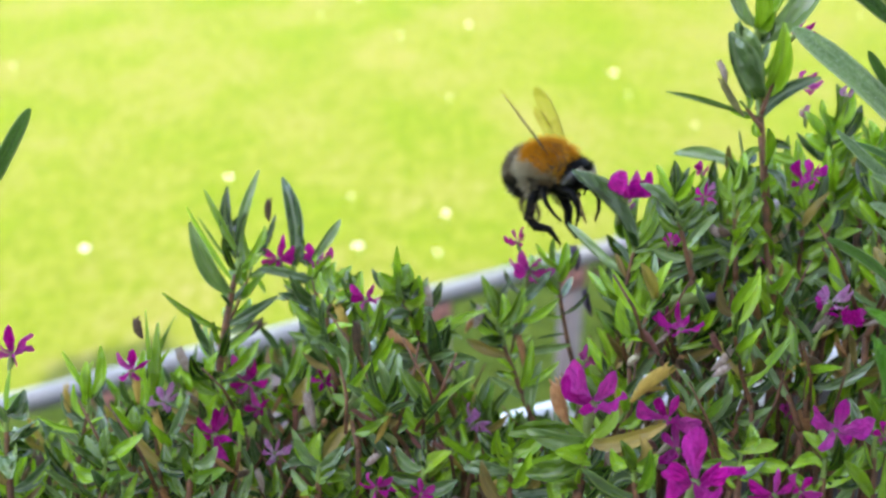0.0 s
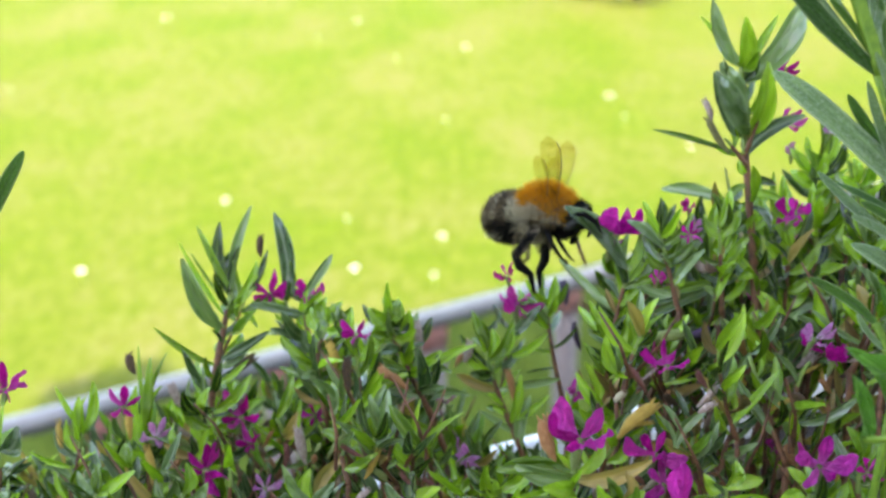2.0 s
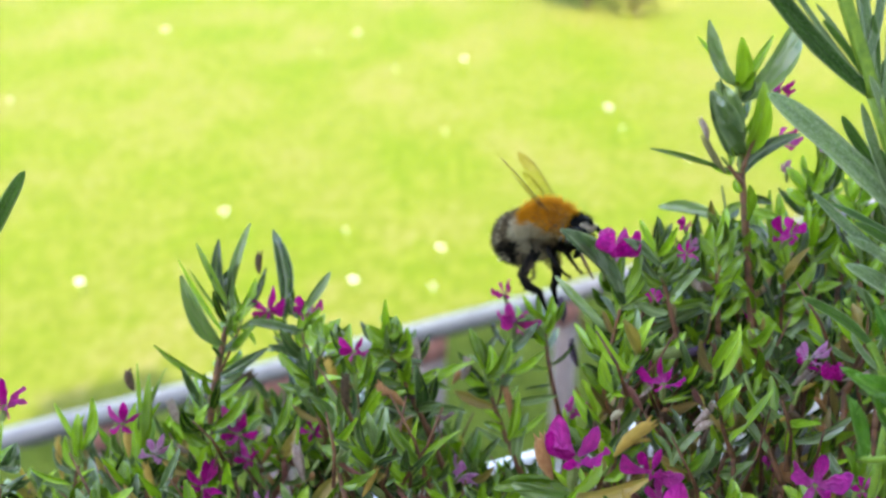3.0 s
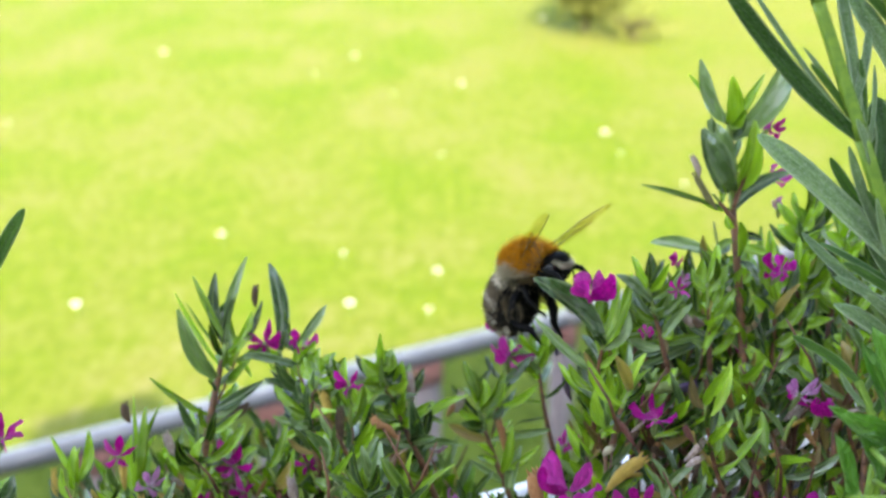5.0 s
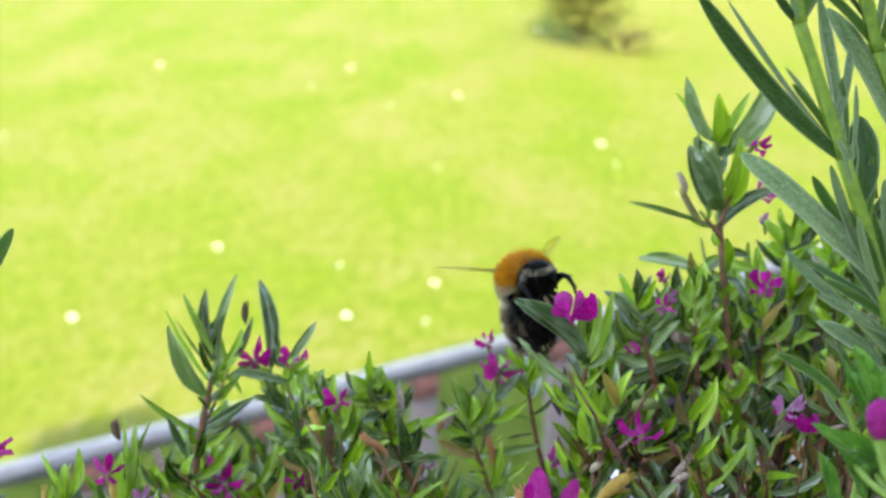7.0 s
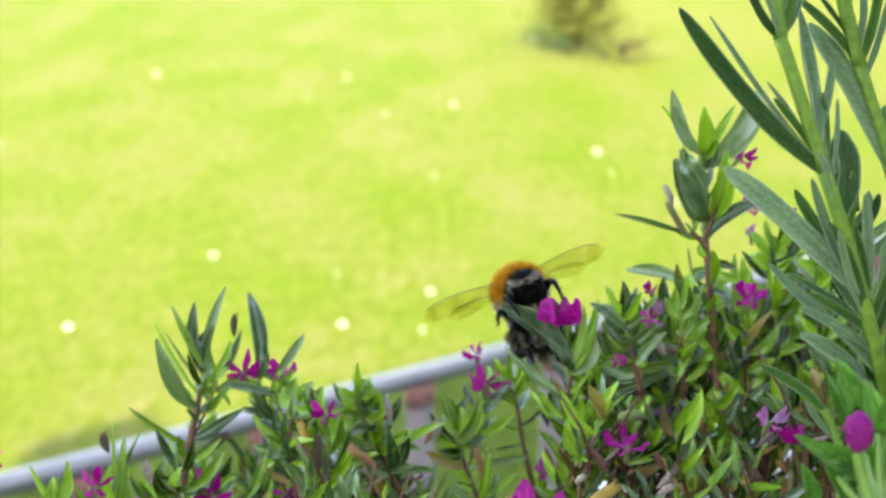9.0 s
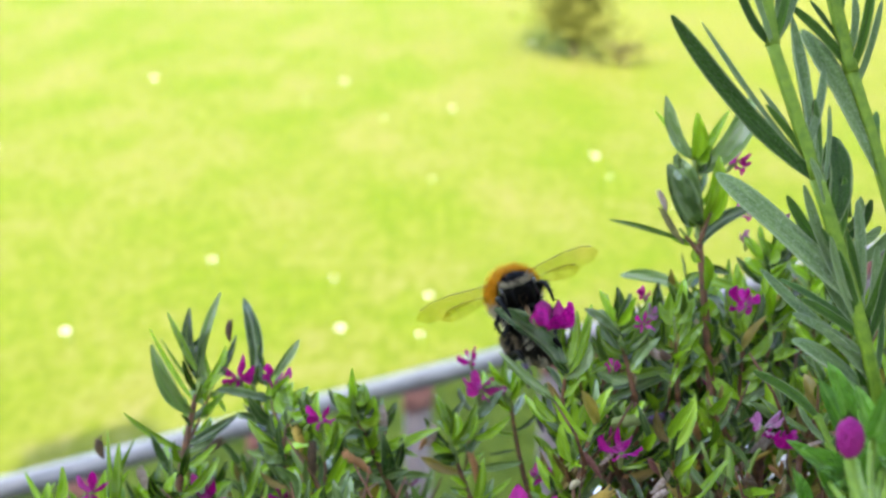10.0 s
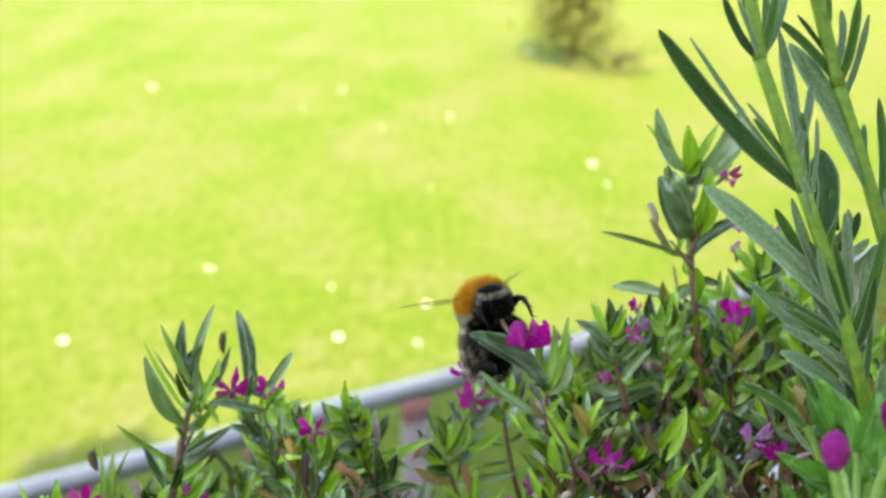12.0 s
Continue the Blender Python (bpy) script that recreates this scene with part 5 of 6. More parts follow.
shoot(cuphea_i, (-32.4, -27.0, -15.9), (-32.0, -25.2, -12.0), (-31.7, -23.4, -8.1), 0.60, [
    (1.00, -34.5, -22.2, -5.5, 2.1, 0),
    (1.00, -31.3, -21.7, -4.5, 2.1, 3),
    (0.90, -28.5, -22.8, -6.8, 2.2, 1),
    (0.80, -36.0, -23.7, -8.7, 2.3, 0),
    (0.70, -27.4, -24.0, -9.4, 2.3, 3)], 'cuphea', (0.10, 1.00, 6))
shoot(cuphea_i, (-43.1, -27.0, -15.9), (-42.9, -25.2, -12.0), (-42.7, -23.4, -8.1), 0.60, [
    (1.00, -45.2, -22.2, -5.5, 2.1, 1),
    (1.00, -42.4, -21.7, -4.5, 2.1, 0),
    (0.90, -39.5, -22.8, -6.8, 2.2, 1),
    (0.80, -46.7, -23.7, -8.7, 2.3, 0),
    (0.70, -38.8, -24.3, -10.0, 2.3, 3)], 'cuphea', (0.10, 1.00, 6))
flower(cuphea_i, (17.6, -30.4, 5.1), (0.15, -0.05, 1.35), 9.0, 0, 0.66, 1.35)
husk(cuphea_i, (27.1, -23.9, 5.0), (23.0, -25.6, 1.3), 2.6, 1)
husk(cuphea_i, (13.5, -27.2, 5.0), (15.2, -29.2, 0.8), 2.7, 3)
flower(cuphea_i, (27.5, -26.2, 0.0), (0.1, -0.24, 1.05), 6.9, 0, 0.80, 1.30)
flower(cuphea_i, (28.5, -27.8, -3.4), (0, -0.28, 0.95), 6.8, 1, 0.80, 1.00)
flower(cuphea_i, (27.1, -44.2, 3.9), (0.1, -0.1, 1.15), 9.2, 0, 0.7, 1.35)
flower(cuphea_i, (36.3, -41.7, 0.0), (-0.2, -0.24, 1.05), 6.1, 0, 1.00, 1.00)
flower(cuphea_i, (40.0, -39.9, -1.0), (0.3, -0.24, 0.95), 4.0, 0, 1.00, 1.00)
flower(cuphea_i, (45.1, -33.5, 3.2), (-0.1, -0.15, 0.95), 7.6, 1, 0.7, 1.15)
flower(cuphea_i, (4.2, -11.4, -10.7), (0.2, -0.32, 0.65), 5.4, 2, 0.35, 1.00)
husk(cuphea_i, (47.0, -14.3, -7.6), (49.3, -14.3, -7.6), 3.8, 3)
flower(cuphea_i, (46.5, -12.5, -8.4), (0, -0.32, 0.65), 4.1, 0, 0.50, 1.00)
flower(cuphea_i, (50.0, -35.6, 3.5), (0, -0.32, 0.75), 4.0, 0, 0.60, 1.00)
bent_cuphea = cuphea((24.3, -5.4, -7.5), 'cuphea shoot bent under the bumblebee, one dark magenta flower')
HOLDER[bent_cuphea] = cuphea_e
shoot(bent_cuphea, (24.3, -5.4, -7.5), (24.8, -2.3, 1.7), (26.8, 1.1, 11.3), 0.50, [
    (0.92, 17.7, 4.5, 19.8, 4.6, 1),
    (0.72, 17.6, 6.1, 11.2, 1.9, 1),
    (0.97, 29.4, 6.8, 16.2, 1.7, 0),
    (1.00, 27.6, 7.3, 15.1, 1.6, 0),
    (0.90, 31.6, 8.0, 16.1, 1.9, 0),
    (0.85, 25.7, 3.9, 11.8, 1.9, 0),
    (0.80, 23.9, 3.9, 9.2, 1.7, 1),
    (0.60, 21.6, 0.2, 7.4, 1.9, 0),
    (0.50, 20.4, 2.8, 5.3, 1.6, 0),
    (0.55, 23.6, 3.3, 6.8, 1.9, 0),
    (0.45, 27.1, 0.2, 6.6, 1.9, 0),
    (0.90, 30.5, 4.1, 12.6, 2.1, 1)], 'cuphea', (0.10, 1.00, 14), 0)
flower(bent_cuphea, (25.2, 3.4, 17.4), (0.15, -0.05, 1.0), 8.6, 0, 0.36, 1.90)
lavender_a = lavender((56.0, -39.2, 17.2), 'grey-green lavender with long narrow downy leaves')
shoot(lavender_a, (54.6, -37.7, 21.8), (51.4, -35.5, 33.8), (46.2, -31.1, 48.9), 0.84, [
    (1.00, 29.7, -28.9, 66.0, 1.9, 0),
    (1.00, 34.4, -22.4, 64.1, 0.9, 1),
    (1.00, 40.9, -24.5, 57.2, 0.7, 1),
    (0.86, 49.6, -24.5, 51.6, 2.6, 0),
    (1.00, 44.9, -20.2, 64.5, 2.1, 1),
    (1.00, 47.2, -24.5, 56.0, 1.0, 0),
    (0.95, 49.6, -22.4, 54.8, 0.7, 1),
    (0.60, 37.0, -24.4, 47.4, 2.6, 1),
    (0.71, 44.6, -26.7, 45.5, 1.3, 0),
    (0.58, 44.9, -31.1, 48.2, 1.2, 1),
    (0.53, 52.6, -26.7, 45.0, 1.2, 1),
    (0.49, 54.7, -33.3, 44.9, 1.3, 0),
    (0.55, 45.5, -28.9, 41.2, 1.0, 0),
    (0.48, 45.5, -24.5, 34.5, 0.9, 0),
    (0.35, 42.5, -26.7, 36.7, 1.2, 1),
    (0.57, 46.6, -33.3, 44.1, 0.8, 0),
    (0.48, 48.4, -34.4, 41.9, 1.0, 0),
    (0.11, 44.9, -33.3, 30.9, 2.4, 1),
    (0.12, 53.8, -39.9, 32.6, 1.6, 1),
    (0.23, 51.1, -28.9, 30.1, 1.0, 0),
    (0.26, 57.2, -26.7, 32.0, 1.0, 0),
    (0.48, 46.6, -32.2, 40.6, 1.0, 1),
    (0.50, 46.5, -36.6, 44.4, 1.0, 1),
    (0.48, 49.8, -32.2, 43.3, 1.0, 0),
    (0.45, 53.8, -31.1, 41.2, 1.1, 1),
    (0.42, 53.5, -35.5, 40.7, 1.0, 0),
    (0.43, 46.0, -31.1, 34.9, 1.0, 0),
    (0.36, 44.1, -34.4, 34.6, 1.1, 1),
    (0.23, 46.9, -36.6, 33.7, 1.2, 1),
    (0.06, 51.4, -35.5, 30.4, 1.1, 0),
    (0.97, 50.2, -24.5, 49.1, 1.0, 1),
    (0.88, 45.3, -31.1, 51.2, 0.9, 1),
    (0.79, 50.0, -28.9, 48.5, 1.0, 0)], 'lavender')
shoot(lavender_a, (46.2, -31.1, 48.9), (43.7, -28.4, 56.0), (41.6, -25.6, 62.1), 0.77, [
    (1.00, 37.0, -25.6, 69.0, 1.1, 0),
    (1.00, 43.3, -23.4, 69.2, 1.0, 0),
    (1.00, 38.0, -27.8, 69.0, 0.8, 1),
    (1.00, 42.7, -21.3, 69.0, 1.1, 1),
    (1.00, 45.6, -19.1, 68.4, 1.1, 1),
    (0.10, 46.9, -22.4, 55.8, 1.0, 1),
    (0.21, 50.0, -18.0, 58.0, 1.0, 1),
    (0.06, 41.2, -26.7, 55.9, 0.8, 0)], 'lavender')
shoot(lavender_a, (41.6, -25.6, 62.1), (41.0, -24.0, 66.2), (40.0, -22.4, 71.3), 0.73, [
    (0.50, 40.8, -20.2, 70.5, 1.0, 0),
    (0.68, 42.7, -20.2, 71.7, 1.0, 0),
    (0.79, 37.6, -22.4, 73.1, 1.0, 0),
    (0.95, 41.6, -20.2, 75.3, 1.1, 1)], 'lavender')
shoot(lavender_a, (59.4, -31.1, 33.8), (56.4, -24.5, 46.0), (52.8, -19.1, 57.7), 0.79, [
    (1.00, 45.6, -16.9, 65.0, 1.1, 0),
    (1.00, 54.3, -18.0, 67.7, 1.1, 0),
    (0.55, 47.9, -14.7, 61.8, 2.6, 1),
    (0.39, 57.2, -20.2, 56.6, 1.2, 0),
    (0.61, 58.0, -14.7, 52.0, 0.9, 0),
    (0.14, 56.7, -26.7, 47.8, 1.3, 1),
    (0.59, 55.2, -15.8, 54.0, 1.0, 1),
    (0.94, 56.9, -14.7, 65.2, 1.1, 1)], 'lavender')
shoot(lavender_a, (52.8, -19.1, 57.7), (51.2, -16.9, 63.7), (49.5, -15.8, 69.2), 0.82, [
    (0.18, 48.5, -14.7, 65.1, 0.8, 0),
    (0.13, 54.0, -13.6, 65.5, 1.0, 1),
    (0.49, 52.5, -12.5, 67.4, 0.8, 0),
    (0.77, 47.7, -15.8, 71.1, 1.0, 0),
    (0.89, 52.4, -14.7, 72.6, 1.1, 0)], 'lavender')
shoot(lavender_a, (49.5, -39.9, 18.0), (48.9, -37.7, 20.3), (48.0, -35.5, 22.5), 0.47, [
    (0.97, 41.6, -31.1, 25.9, 1.1, 0),
    (0.81, 51.3, -33.3, 25.8, 1.0, 1),
    (0.51, 45.8, -35.5, 23.7, 0.9, 1),
    (0.40, 51.8, -36.6, 24.0, 1.0, 0)], 'lavender')
shoot(lavender_a, (53.1, -30.0, 33.4), (52.2, -28.0, 38.1), (51.6, -26.0, 42.5), 0.41, [
    (1.00, 49.8, -24.0, 51.6, 2.8, 0),
    (0.86, 53.6, -25.0, 44.8, 1.3, 1),
    (0.76, 55.7, -23.0, 43.7, 1.3, 0),
    (0.83, 49.3, -24.0, 44.3, 1.1, 1),
    (0.69, 56.0, -26.0, 41.5, 1.1, 1),
    (0.44, 57.9, -24.0, 40.0, 1.3, 1)], 'lavender')
lavender_b = lavender((-52.5, -35.0, 23.8), 'lavender sprig reaching in beside the cuphea')
shoot(lavender_b, (-52.5, -35.5, 22.7), (-50.7, -33.5, 26.9), (-48.9, -31.6, 31.1), 1.00, [
    (0.95, -43.9, -27.7, 39.5, 1.6, 0),
    (0.80, -54.3, -27.9, 39.0, 1.6, 0),
    (1.00, -50.7, -26.9, 41.2, 1.4, 0)], 'lavender', (0.00, 0.00, 0))
petunia_a = petunia((41.0, -71.7, 32.1))
soft_leaf(petunia_a, (51.3, -41.0, 19.8), (46.0, -39.8, 29.5), 3.6)
soft_leaf(petunia_a, (51.5, -46.6, 22.4), (47.8, -45.4, 31.7), 3.9)
soft_leaf(petunia_a, (53.0, -46.0, 22.1), (51.5, -45.3, 30.4), 3.8)
soft_leaf(petunia_a, (49.9, -42.5, 18.0), (43.5, -43.1, 22.8), 3.5)
soft_leaf(petunia_a, (48.3, -61.7, 30.0), (48.0, -61.3, 36.7), 4.1)
soft_leaf(petunia_a, (52.1, -44.6, 18.5), (45.2, -45.8, 22.0), 3.6)
soft_leaf(petunia_a, (51.7, -51.2, 22.0), (48.6, -51.6, 26.9), 3.6)
soft_leaf(petunia_a, (49.7, -46.2, 18.2), (46.0, -47.7, 21.2), 3.5)
soft_leaf(petunia_a, (49.3, -64.1, 30.4), (46.5, -64.1, 36.1), 3.5)
soft_leaf(petunia_a, (48.1, -49.9, 21.3), (47.4, -49.9, 27.7), 3.2)
soft_leaf(petunia_a, (50.3, -52.3, 20.8), (51.1, -52.3, 27.3), 3.3)
soft_leaf(petunia_a, (47.6, -44.9, 15.8), (44.9, -45.2, 21.7), 3.4)
soft_leaf(petunia_a, (47.8, -40.8, 18.2), (42.8, -41.5, 22.9), 2.7)
soft_leaf(petunia_a, (44.9, -58.6, 32.9), (46.2, -58.4, 39.1), 3.1)
soft_leaf(petunia_a, (49.2, -41.6, 25.6), (46.1, -41.5, 32.3), 3.0)
soft_leaf(petunia_a, (44.1, -46.7, 15.0), (42.1, -46.4, 22.5), 3.5)
soft_leaf(petunia_a, (48.7, -57.1, 32.0), (48.4, -56.3, 39.7), 3.1)
soft_leaf(petunia_a, (50.7, -47.7, 16.5), (46.9, -47.4, 24.3), 3.7)
bud(petunia_a, (40.5, -64.6, 34.5), (40.7, -63.3, 37.8), 2.5)
bud(petunia_a, (46.5, -62.7, 36.4), (45.8, -61.2, 40.1), 2.2)
PROFILE_FRONT = [(-69, -7), (-55, -9), (-48, -10), (-43, -7), (-38, -2), (-32, 0), (-26, 3), (-16, 5), (-10, 6), (-4, 5), (1, -1), (7, -6), (15, -6), (19, 1), (23, 12), (26, 17), (33, 17), (38, 16), (45, 18), (55, 19), (79, 19)]
# row at y = -18
PROFILE_MIDDLE = [(-76, -12), (-61, -14), (-53, -15), (-48, -12), (-41, -7), (-35, -4), (-28, -1), (-17, 1), (-11, 2), (-5, 1), (1, -6), (7, -11), (17, -12), (21, -4), (25, 8), (28, 14), (36, 14), (42, 13), (49, 15), (60, 17), (86, 17)]
# row at y = -5
PROFILE_BACK = [(-83, -20), (-66, -23), (-58, -24), (-52, -20), (-45, -15), (-38, -12), (-31, -9), (-19, -6), (-12, -5), (-5, -6), (1, -13), (8, -20), (18, -20), (23, -11), (28, 2), (31, 8), (39, 9), (46, 7), (54, 9), (66, 11), (94, 11)]
# row at y = 8
PROFILE_REAR = [(-90, -29), (-72, -31), (-63, -32), (-56, -28), (-49, -23), (-42, -20), (-33, -16), (-20, -14), (-13, -12), (-6, -14), (2, -21), (9, -28), (20, -28), (25, -19), (30, 1), (34, 8), (43, 9), (50, 7), (58, 10), (71, 11), (102, 11)]
# row at y = 21


def profile(rows, x):
    for (a, za), (b, zb) in zip(rows, rows[1:]):
        if a <= x <= b:
            return za + (zb - za) * (x - a) / (b - a)
    return rows[-1][1]


def undergrowth():
    """Low leafy shoots that fill the trough below the tall ones, in rows and tiers."""
    for rows, y, step, tiers in ((PROFILE_FRONT, -20, 5.0, 2), (PROFILE_MIDDLE, -7, 4.6, 3), (PROFILE_BACK, 6, 4.0, 2), (PROFILE_REAR, 19, 3.6, 1)):
        for tier in range(tiers):
            x, count, clump = -70.0, 0, None
            while x < 88:
                x += step * rng.uniform(0.55, 1.4)
                top = profile(rows, x) - rng.uniform(0, 4 if y > 10 else 8) - 11 * tier
                if top < -30 - (y + 20) * 0.45 or (x > 20 and rng.random() < (0.06 if tier == 0 else 0.16)):
                    continue
                if clump is None or count > 240:
                    clump = cuphea((x, y, -48), "low leafy cuphea growth in the trough")
                    count = 0
                tall = rng.uniform(10, 16)
                foot = (x + rng.uniform(-4, 4), y + rng.uniform(-5, 3), top - tall)
                tip = (x, y + rng.uniform(-4, 4), top - 3)
                mid = tuple((a + b) / 2 + rng.uniform(-1.5, 1.5) for a, b in zip(foot, tip))
                if hides_a_flower(Vector(tip)) or hides_a_flower(Vector(mid)):
                    continue
                leaves = []
                number = rng.randint(8, 11)
                for k in range(number):
                    u = min(0.2 + 0.8 * (k + 0.5) / (number - 1), 1.0)
                    a = k * 2.4 + rng.uniform(-0.5, 0.5)
                    up = 0.45 + 1.5 * u * rng.uniform(0.5, 1.2)
                    ln = rng.uniform(5.0, 10.0) * (1.05 - 0.3 * u)
                    h = math.sqrt(1 + up * up)
                    b = [foot[i] + (tip[i] - foot[i]) * u for i in range(3)]
                    sort = rng.choices((0, 1, 2, 3), (5, 3.4, 0.8, 1.0))[0]
                    q = Vector((b[0] + ln * math.cos(a) / h, b[1] + ln * math.sin(a) / h, b[2] + ln * up / h))
                    if not (hides_a_flower(q) or hides_a_flower(q.lerp(Vector(b), 0.5))):
                        leaves.append((u, *q, rng.uniform(1.1, 2.3), sort))
                shoot(clump, foot, mid, tip, rng.uniform(0.3, 0.5), leaves, "cuphea")
                count += len(leaves)
                for _ in range(rng.choice((0, 1, 1, 2))):
                    bm = bmesh.new()
                    a, h = rng.uniform(0, 6.28), rng.uniform(7, 14) * MM
                    d = Vector((math.cos(a) * 0.5, math.sin(a) * 0.4, 0.9)) * h
                    tube(bm, [Vector(), d * 0.5 + Vector((0.0006, 0, 0)), d], [0.00028, 0.00022, 0.00012], 5)
                    part("twig", bm, STEM_RED, clump, "thin red-brown twig", Matrix.Translation(spot(foot) + Vector((rng.uniform(-2, 2), rng.uniform(-3, 0), 4)) * MM))
                for _ in range(rng.choice((2, 3, 3, 4, 5))):
                    q = Vector(tip) + Vector((rng.uniform(-3, 3), rng.uniform(-4, 0), rng.uniform(-6, -1)))
                    if not hides_a_flower(q):
                        husk(clump, q, q + Vector((rng.uniform(-2.5, 2.5), rng.uniform(0, 2), rng.uniform(-4, -1.5))), rng.uniform(0.8, 1.7), rng.choice((0, 1, 2, 2, 3, 3, 4, 6, 6, 8)))


undergrowth()
for stem, pts, fill in FILL:
    small_leaves(stem, pts, fill)

# ---- the garden beyond ----
DAISIES = [(-0.54, 7.87), (-0.25, 6.93), (0.90, 6.15), (-0.76, 7.40), (0.01, 4.28), (-2.31, 6.28), (-1.82, 7.95), (0.03, 5.75), (0.16, 7.16), (1.17, 5.33), (-1.30, 3.96), (-0.37, 4.46),
           (-0.89, 4.66), (-0.02, 3.93), (-0.31, 3.98), (0.93, 5.80), (0.80, 9.12), (-2.10, 11.28), (-3.4, 9.2), (2.6, 7.4), (3.1, 10.3)]


def daisy(x, y, size):
    thing = empty("daisy", (x, y, 0.0), "white daisy in the lawn", "flower", "daisies in the lawn")
    bm = bmesh.new()
    for k in range(10):
        a = math.tau * k / 10
        m = Matrix.Translation((0, 0, 0.055)) @ Matrix.Rotation(a, 4, "Z") @ Matrix.Rotation(0.2, 4, "X") @ Matrix.Translation((0, size * 0.28, 0)) @ Matrix.Diagonal((size * 0.13, size * 0.26, size * 0.03, 1))
        bmesh.ops.create_uvsphere(bm, u_segments=6, v_segments=4, radius=1, matrix=m)
    part("petals", bm, DAISY_WHITE, thing)
    bm = bmesh.new()
    ball(bm, (0, 0, 0.058), (size * 0.13, size * 0.13, size * 0.08), seg=8, rings=6)
    part("centre", bm, DAISY_YELLOW, thing)
    bm = bmesh.new()
    tube(bm, [Vector((0, 0, -0.05)), Vector((0.004, 0, 0.02)), Vector((0, 0, 0.055))], [0.003, 0.003, 0.003], 5)
    part("stalk", bm, STEM_GREEN, thing)


for i, (x, y) in enumerate(DAISIES):
    daisy(x, y, (0.026, 0.019, 0.031, 0.016)[i % 4] * (0.55 + y / 8.5))


def shrub(at, tall, wide, leaves, lean, label, name="shrub", fuzz=0.07):
    """A trunk with limbs, and a crown of many small leaves in uneven clumps."""
    thing = empty(name, at, label, "shrub")
    bm = bmesh.new()
    top = Vector((lean[0], lean[1], tall))
    tube(bm, bezier(Vector((0, 0, -0.1)), top * 0.5 + Vector((0.03, 0, 0)), top, 8), [0.035 * (1 - 0.1 * k) for k in range(9)], 8)
    ends = []
    for k in range(12):
        a, h = k * 2.4, tall * (0.12 + 0.07 * k)
        e = Vector((math.cos(a) * wide * rng.uniform(0.5, 1), math.sin(a) * wide * rng.uniform(0.5, 1), h + 0.12))
        s = top * (h / tall)
        tube(bm, [s, s.lerp(e, 0.5) + Vector((0, 0, 0.03)), e], [0.012, 0.008, 0.004], 5)
        ends += [s.lerp(e, 0.6), e]
    part("trunk", bm, BARK, thing)
    bm = bmesh.new()
    for _ in range(leaves):
        c = rng.choice(ends) + Vector((rng.gauss(0, fuzz), rng.gauss(0, fuzz), rng.gauss(0, fuzz * 0.6)))
        c.z = max(c.z, 0.02)
        m = Matrix.Translation(c) @ Euler((rng.uniform(-1, 1), rng.uniform(-1, 1), rng.uniform(0, 6.3))).to_matrix().to_4x4()
        q = [bm.verts.new(m @ Vector(v)) for v in ((0, 0, 0), (0.012, 0.022, 0.005), (0, 0.048, 0), (-0.012, 0.022, 0.005))]
        bm.faces.new(q)
    part("crown", bm, BUSH_LEAF, thing)
    return thing


shrub((1.1, 8.9, 0), 1.0, 0.1, 9000, (-0.03, 0.1), "dark slim shrub standing in the lawn", fuzz=0.12)
shrub((1.4, 8.65, 0), 0.06, 0.2, 300, (0.03, 0.0), "low dark spreading plant in the lawn", "low_shrub", 0.09)


# ---- the bumblebee: y ahead, z its back, zero in the middle of the thorax ----
BEE_SIZE = 1.24 * MM


def pile(centre, radii, count, length, want, turn=Matrix(), sweep=(0, -0.5, 0)):
    """Fine hairs standing on an ellipsoid where want() is true of the place on it (unit coordinates)."""
    bm = bmesh.new()
    made = 0
    while made < count:
        d = Vector((rng.gauss(0, 1), rng.gauss(0, 1), rng.gauss(0, 1))).normalized()
        if not want(d, rng.random()):
            made += 0.15
            continue
        made += 1
        p = Vector((d.x * radii[0], d.y * radii[1], d.z * radii[2])) * 0.96
        n = Vector((d.x / radii[0], d.y / radii[1], d.z / radii[2])).normalized()
        n = (n + Vector(sweep) * 0.7 + Vector((rng.gauss(0, 0.25), rng.gauss(0, 0.25), rng.gauss(0, 0.25)))).normalized()
        side = n.orthogonal().normalized() * 0.055
        ln = length * rng.uniform(0.6, 1.25)
        mid = p + n * ln * 0.5
        tip = p + n * ln + Vector((rng.gauss(0, 0.1), rng.gauss(0, 0.1), rng.gauss(0, 0.1))) * length
        a, b, c, e, f = (bm.verts.new(Vector(centre) + (turn @ q)) for q in (p - side, p + side, mid + side * 0.6, mid - side * 0.6, tip))
        bm.faces.new((a, b, c, e))
        bm.faces.new((e, c, f))
    bmesh.ops.scale(bm, vec=(BEE_SIZE, BEE_SIZE, BEE_SIZE), verts=bm.verts)
    return bm


def solid(centre, radii, turn=Matrix(), seg=22, rings=16):
    bm = bmesh.new()
    ball(bm, centre, radii, turn, seg, rings)
    bmesh.ops.scale(bm, vec=(BEE_SIZE, BEE_SIZE, BEE_SIZE), verts=bm.verts)
    return bm


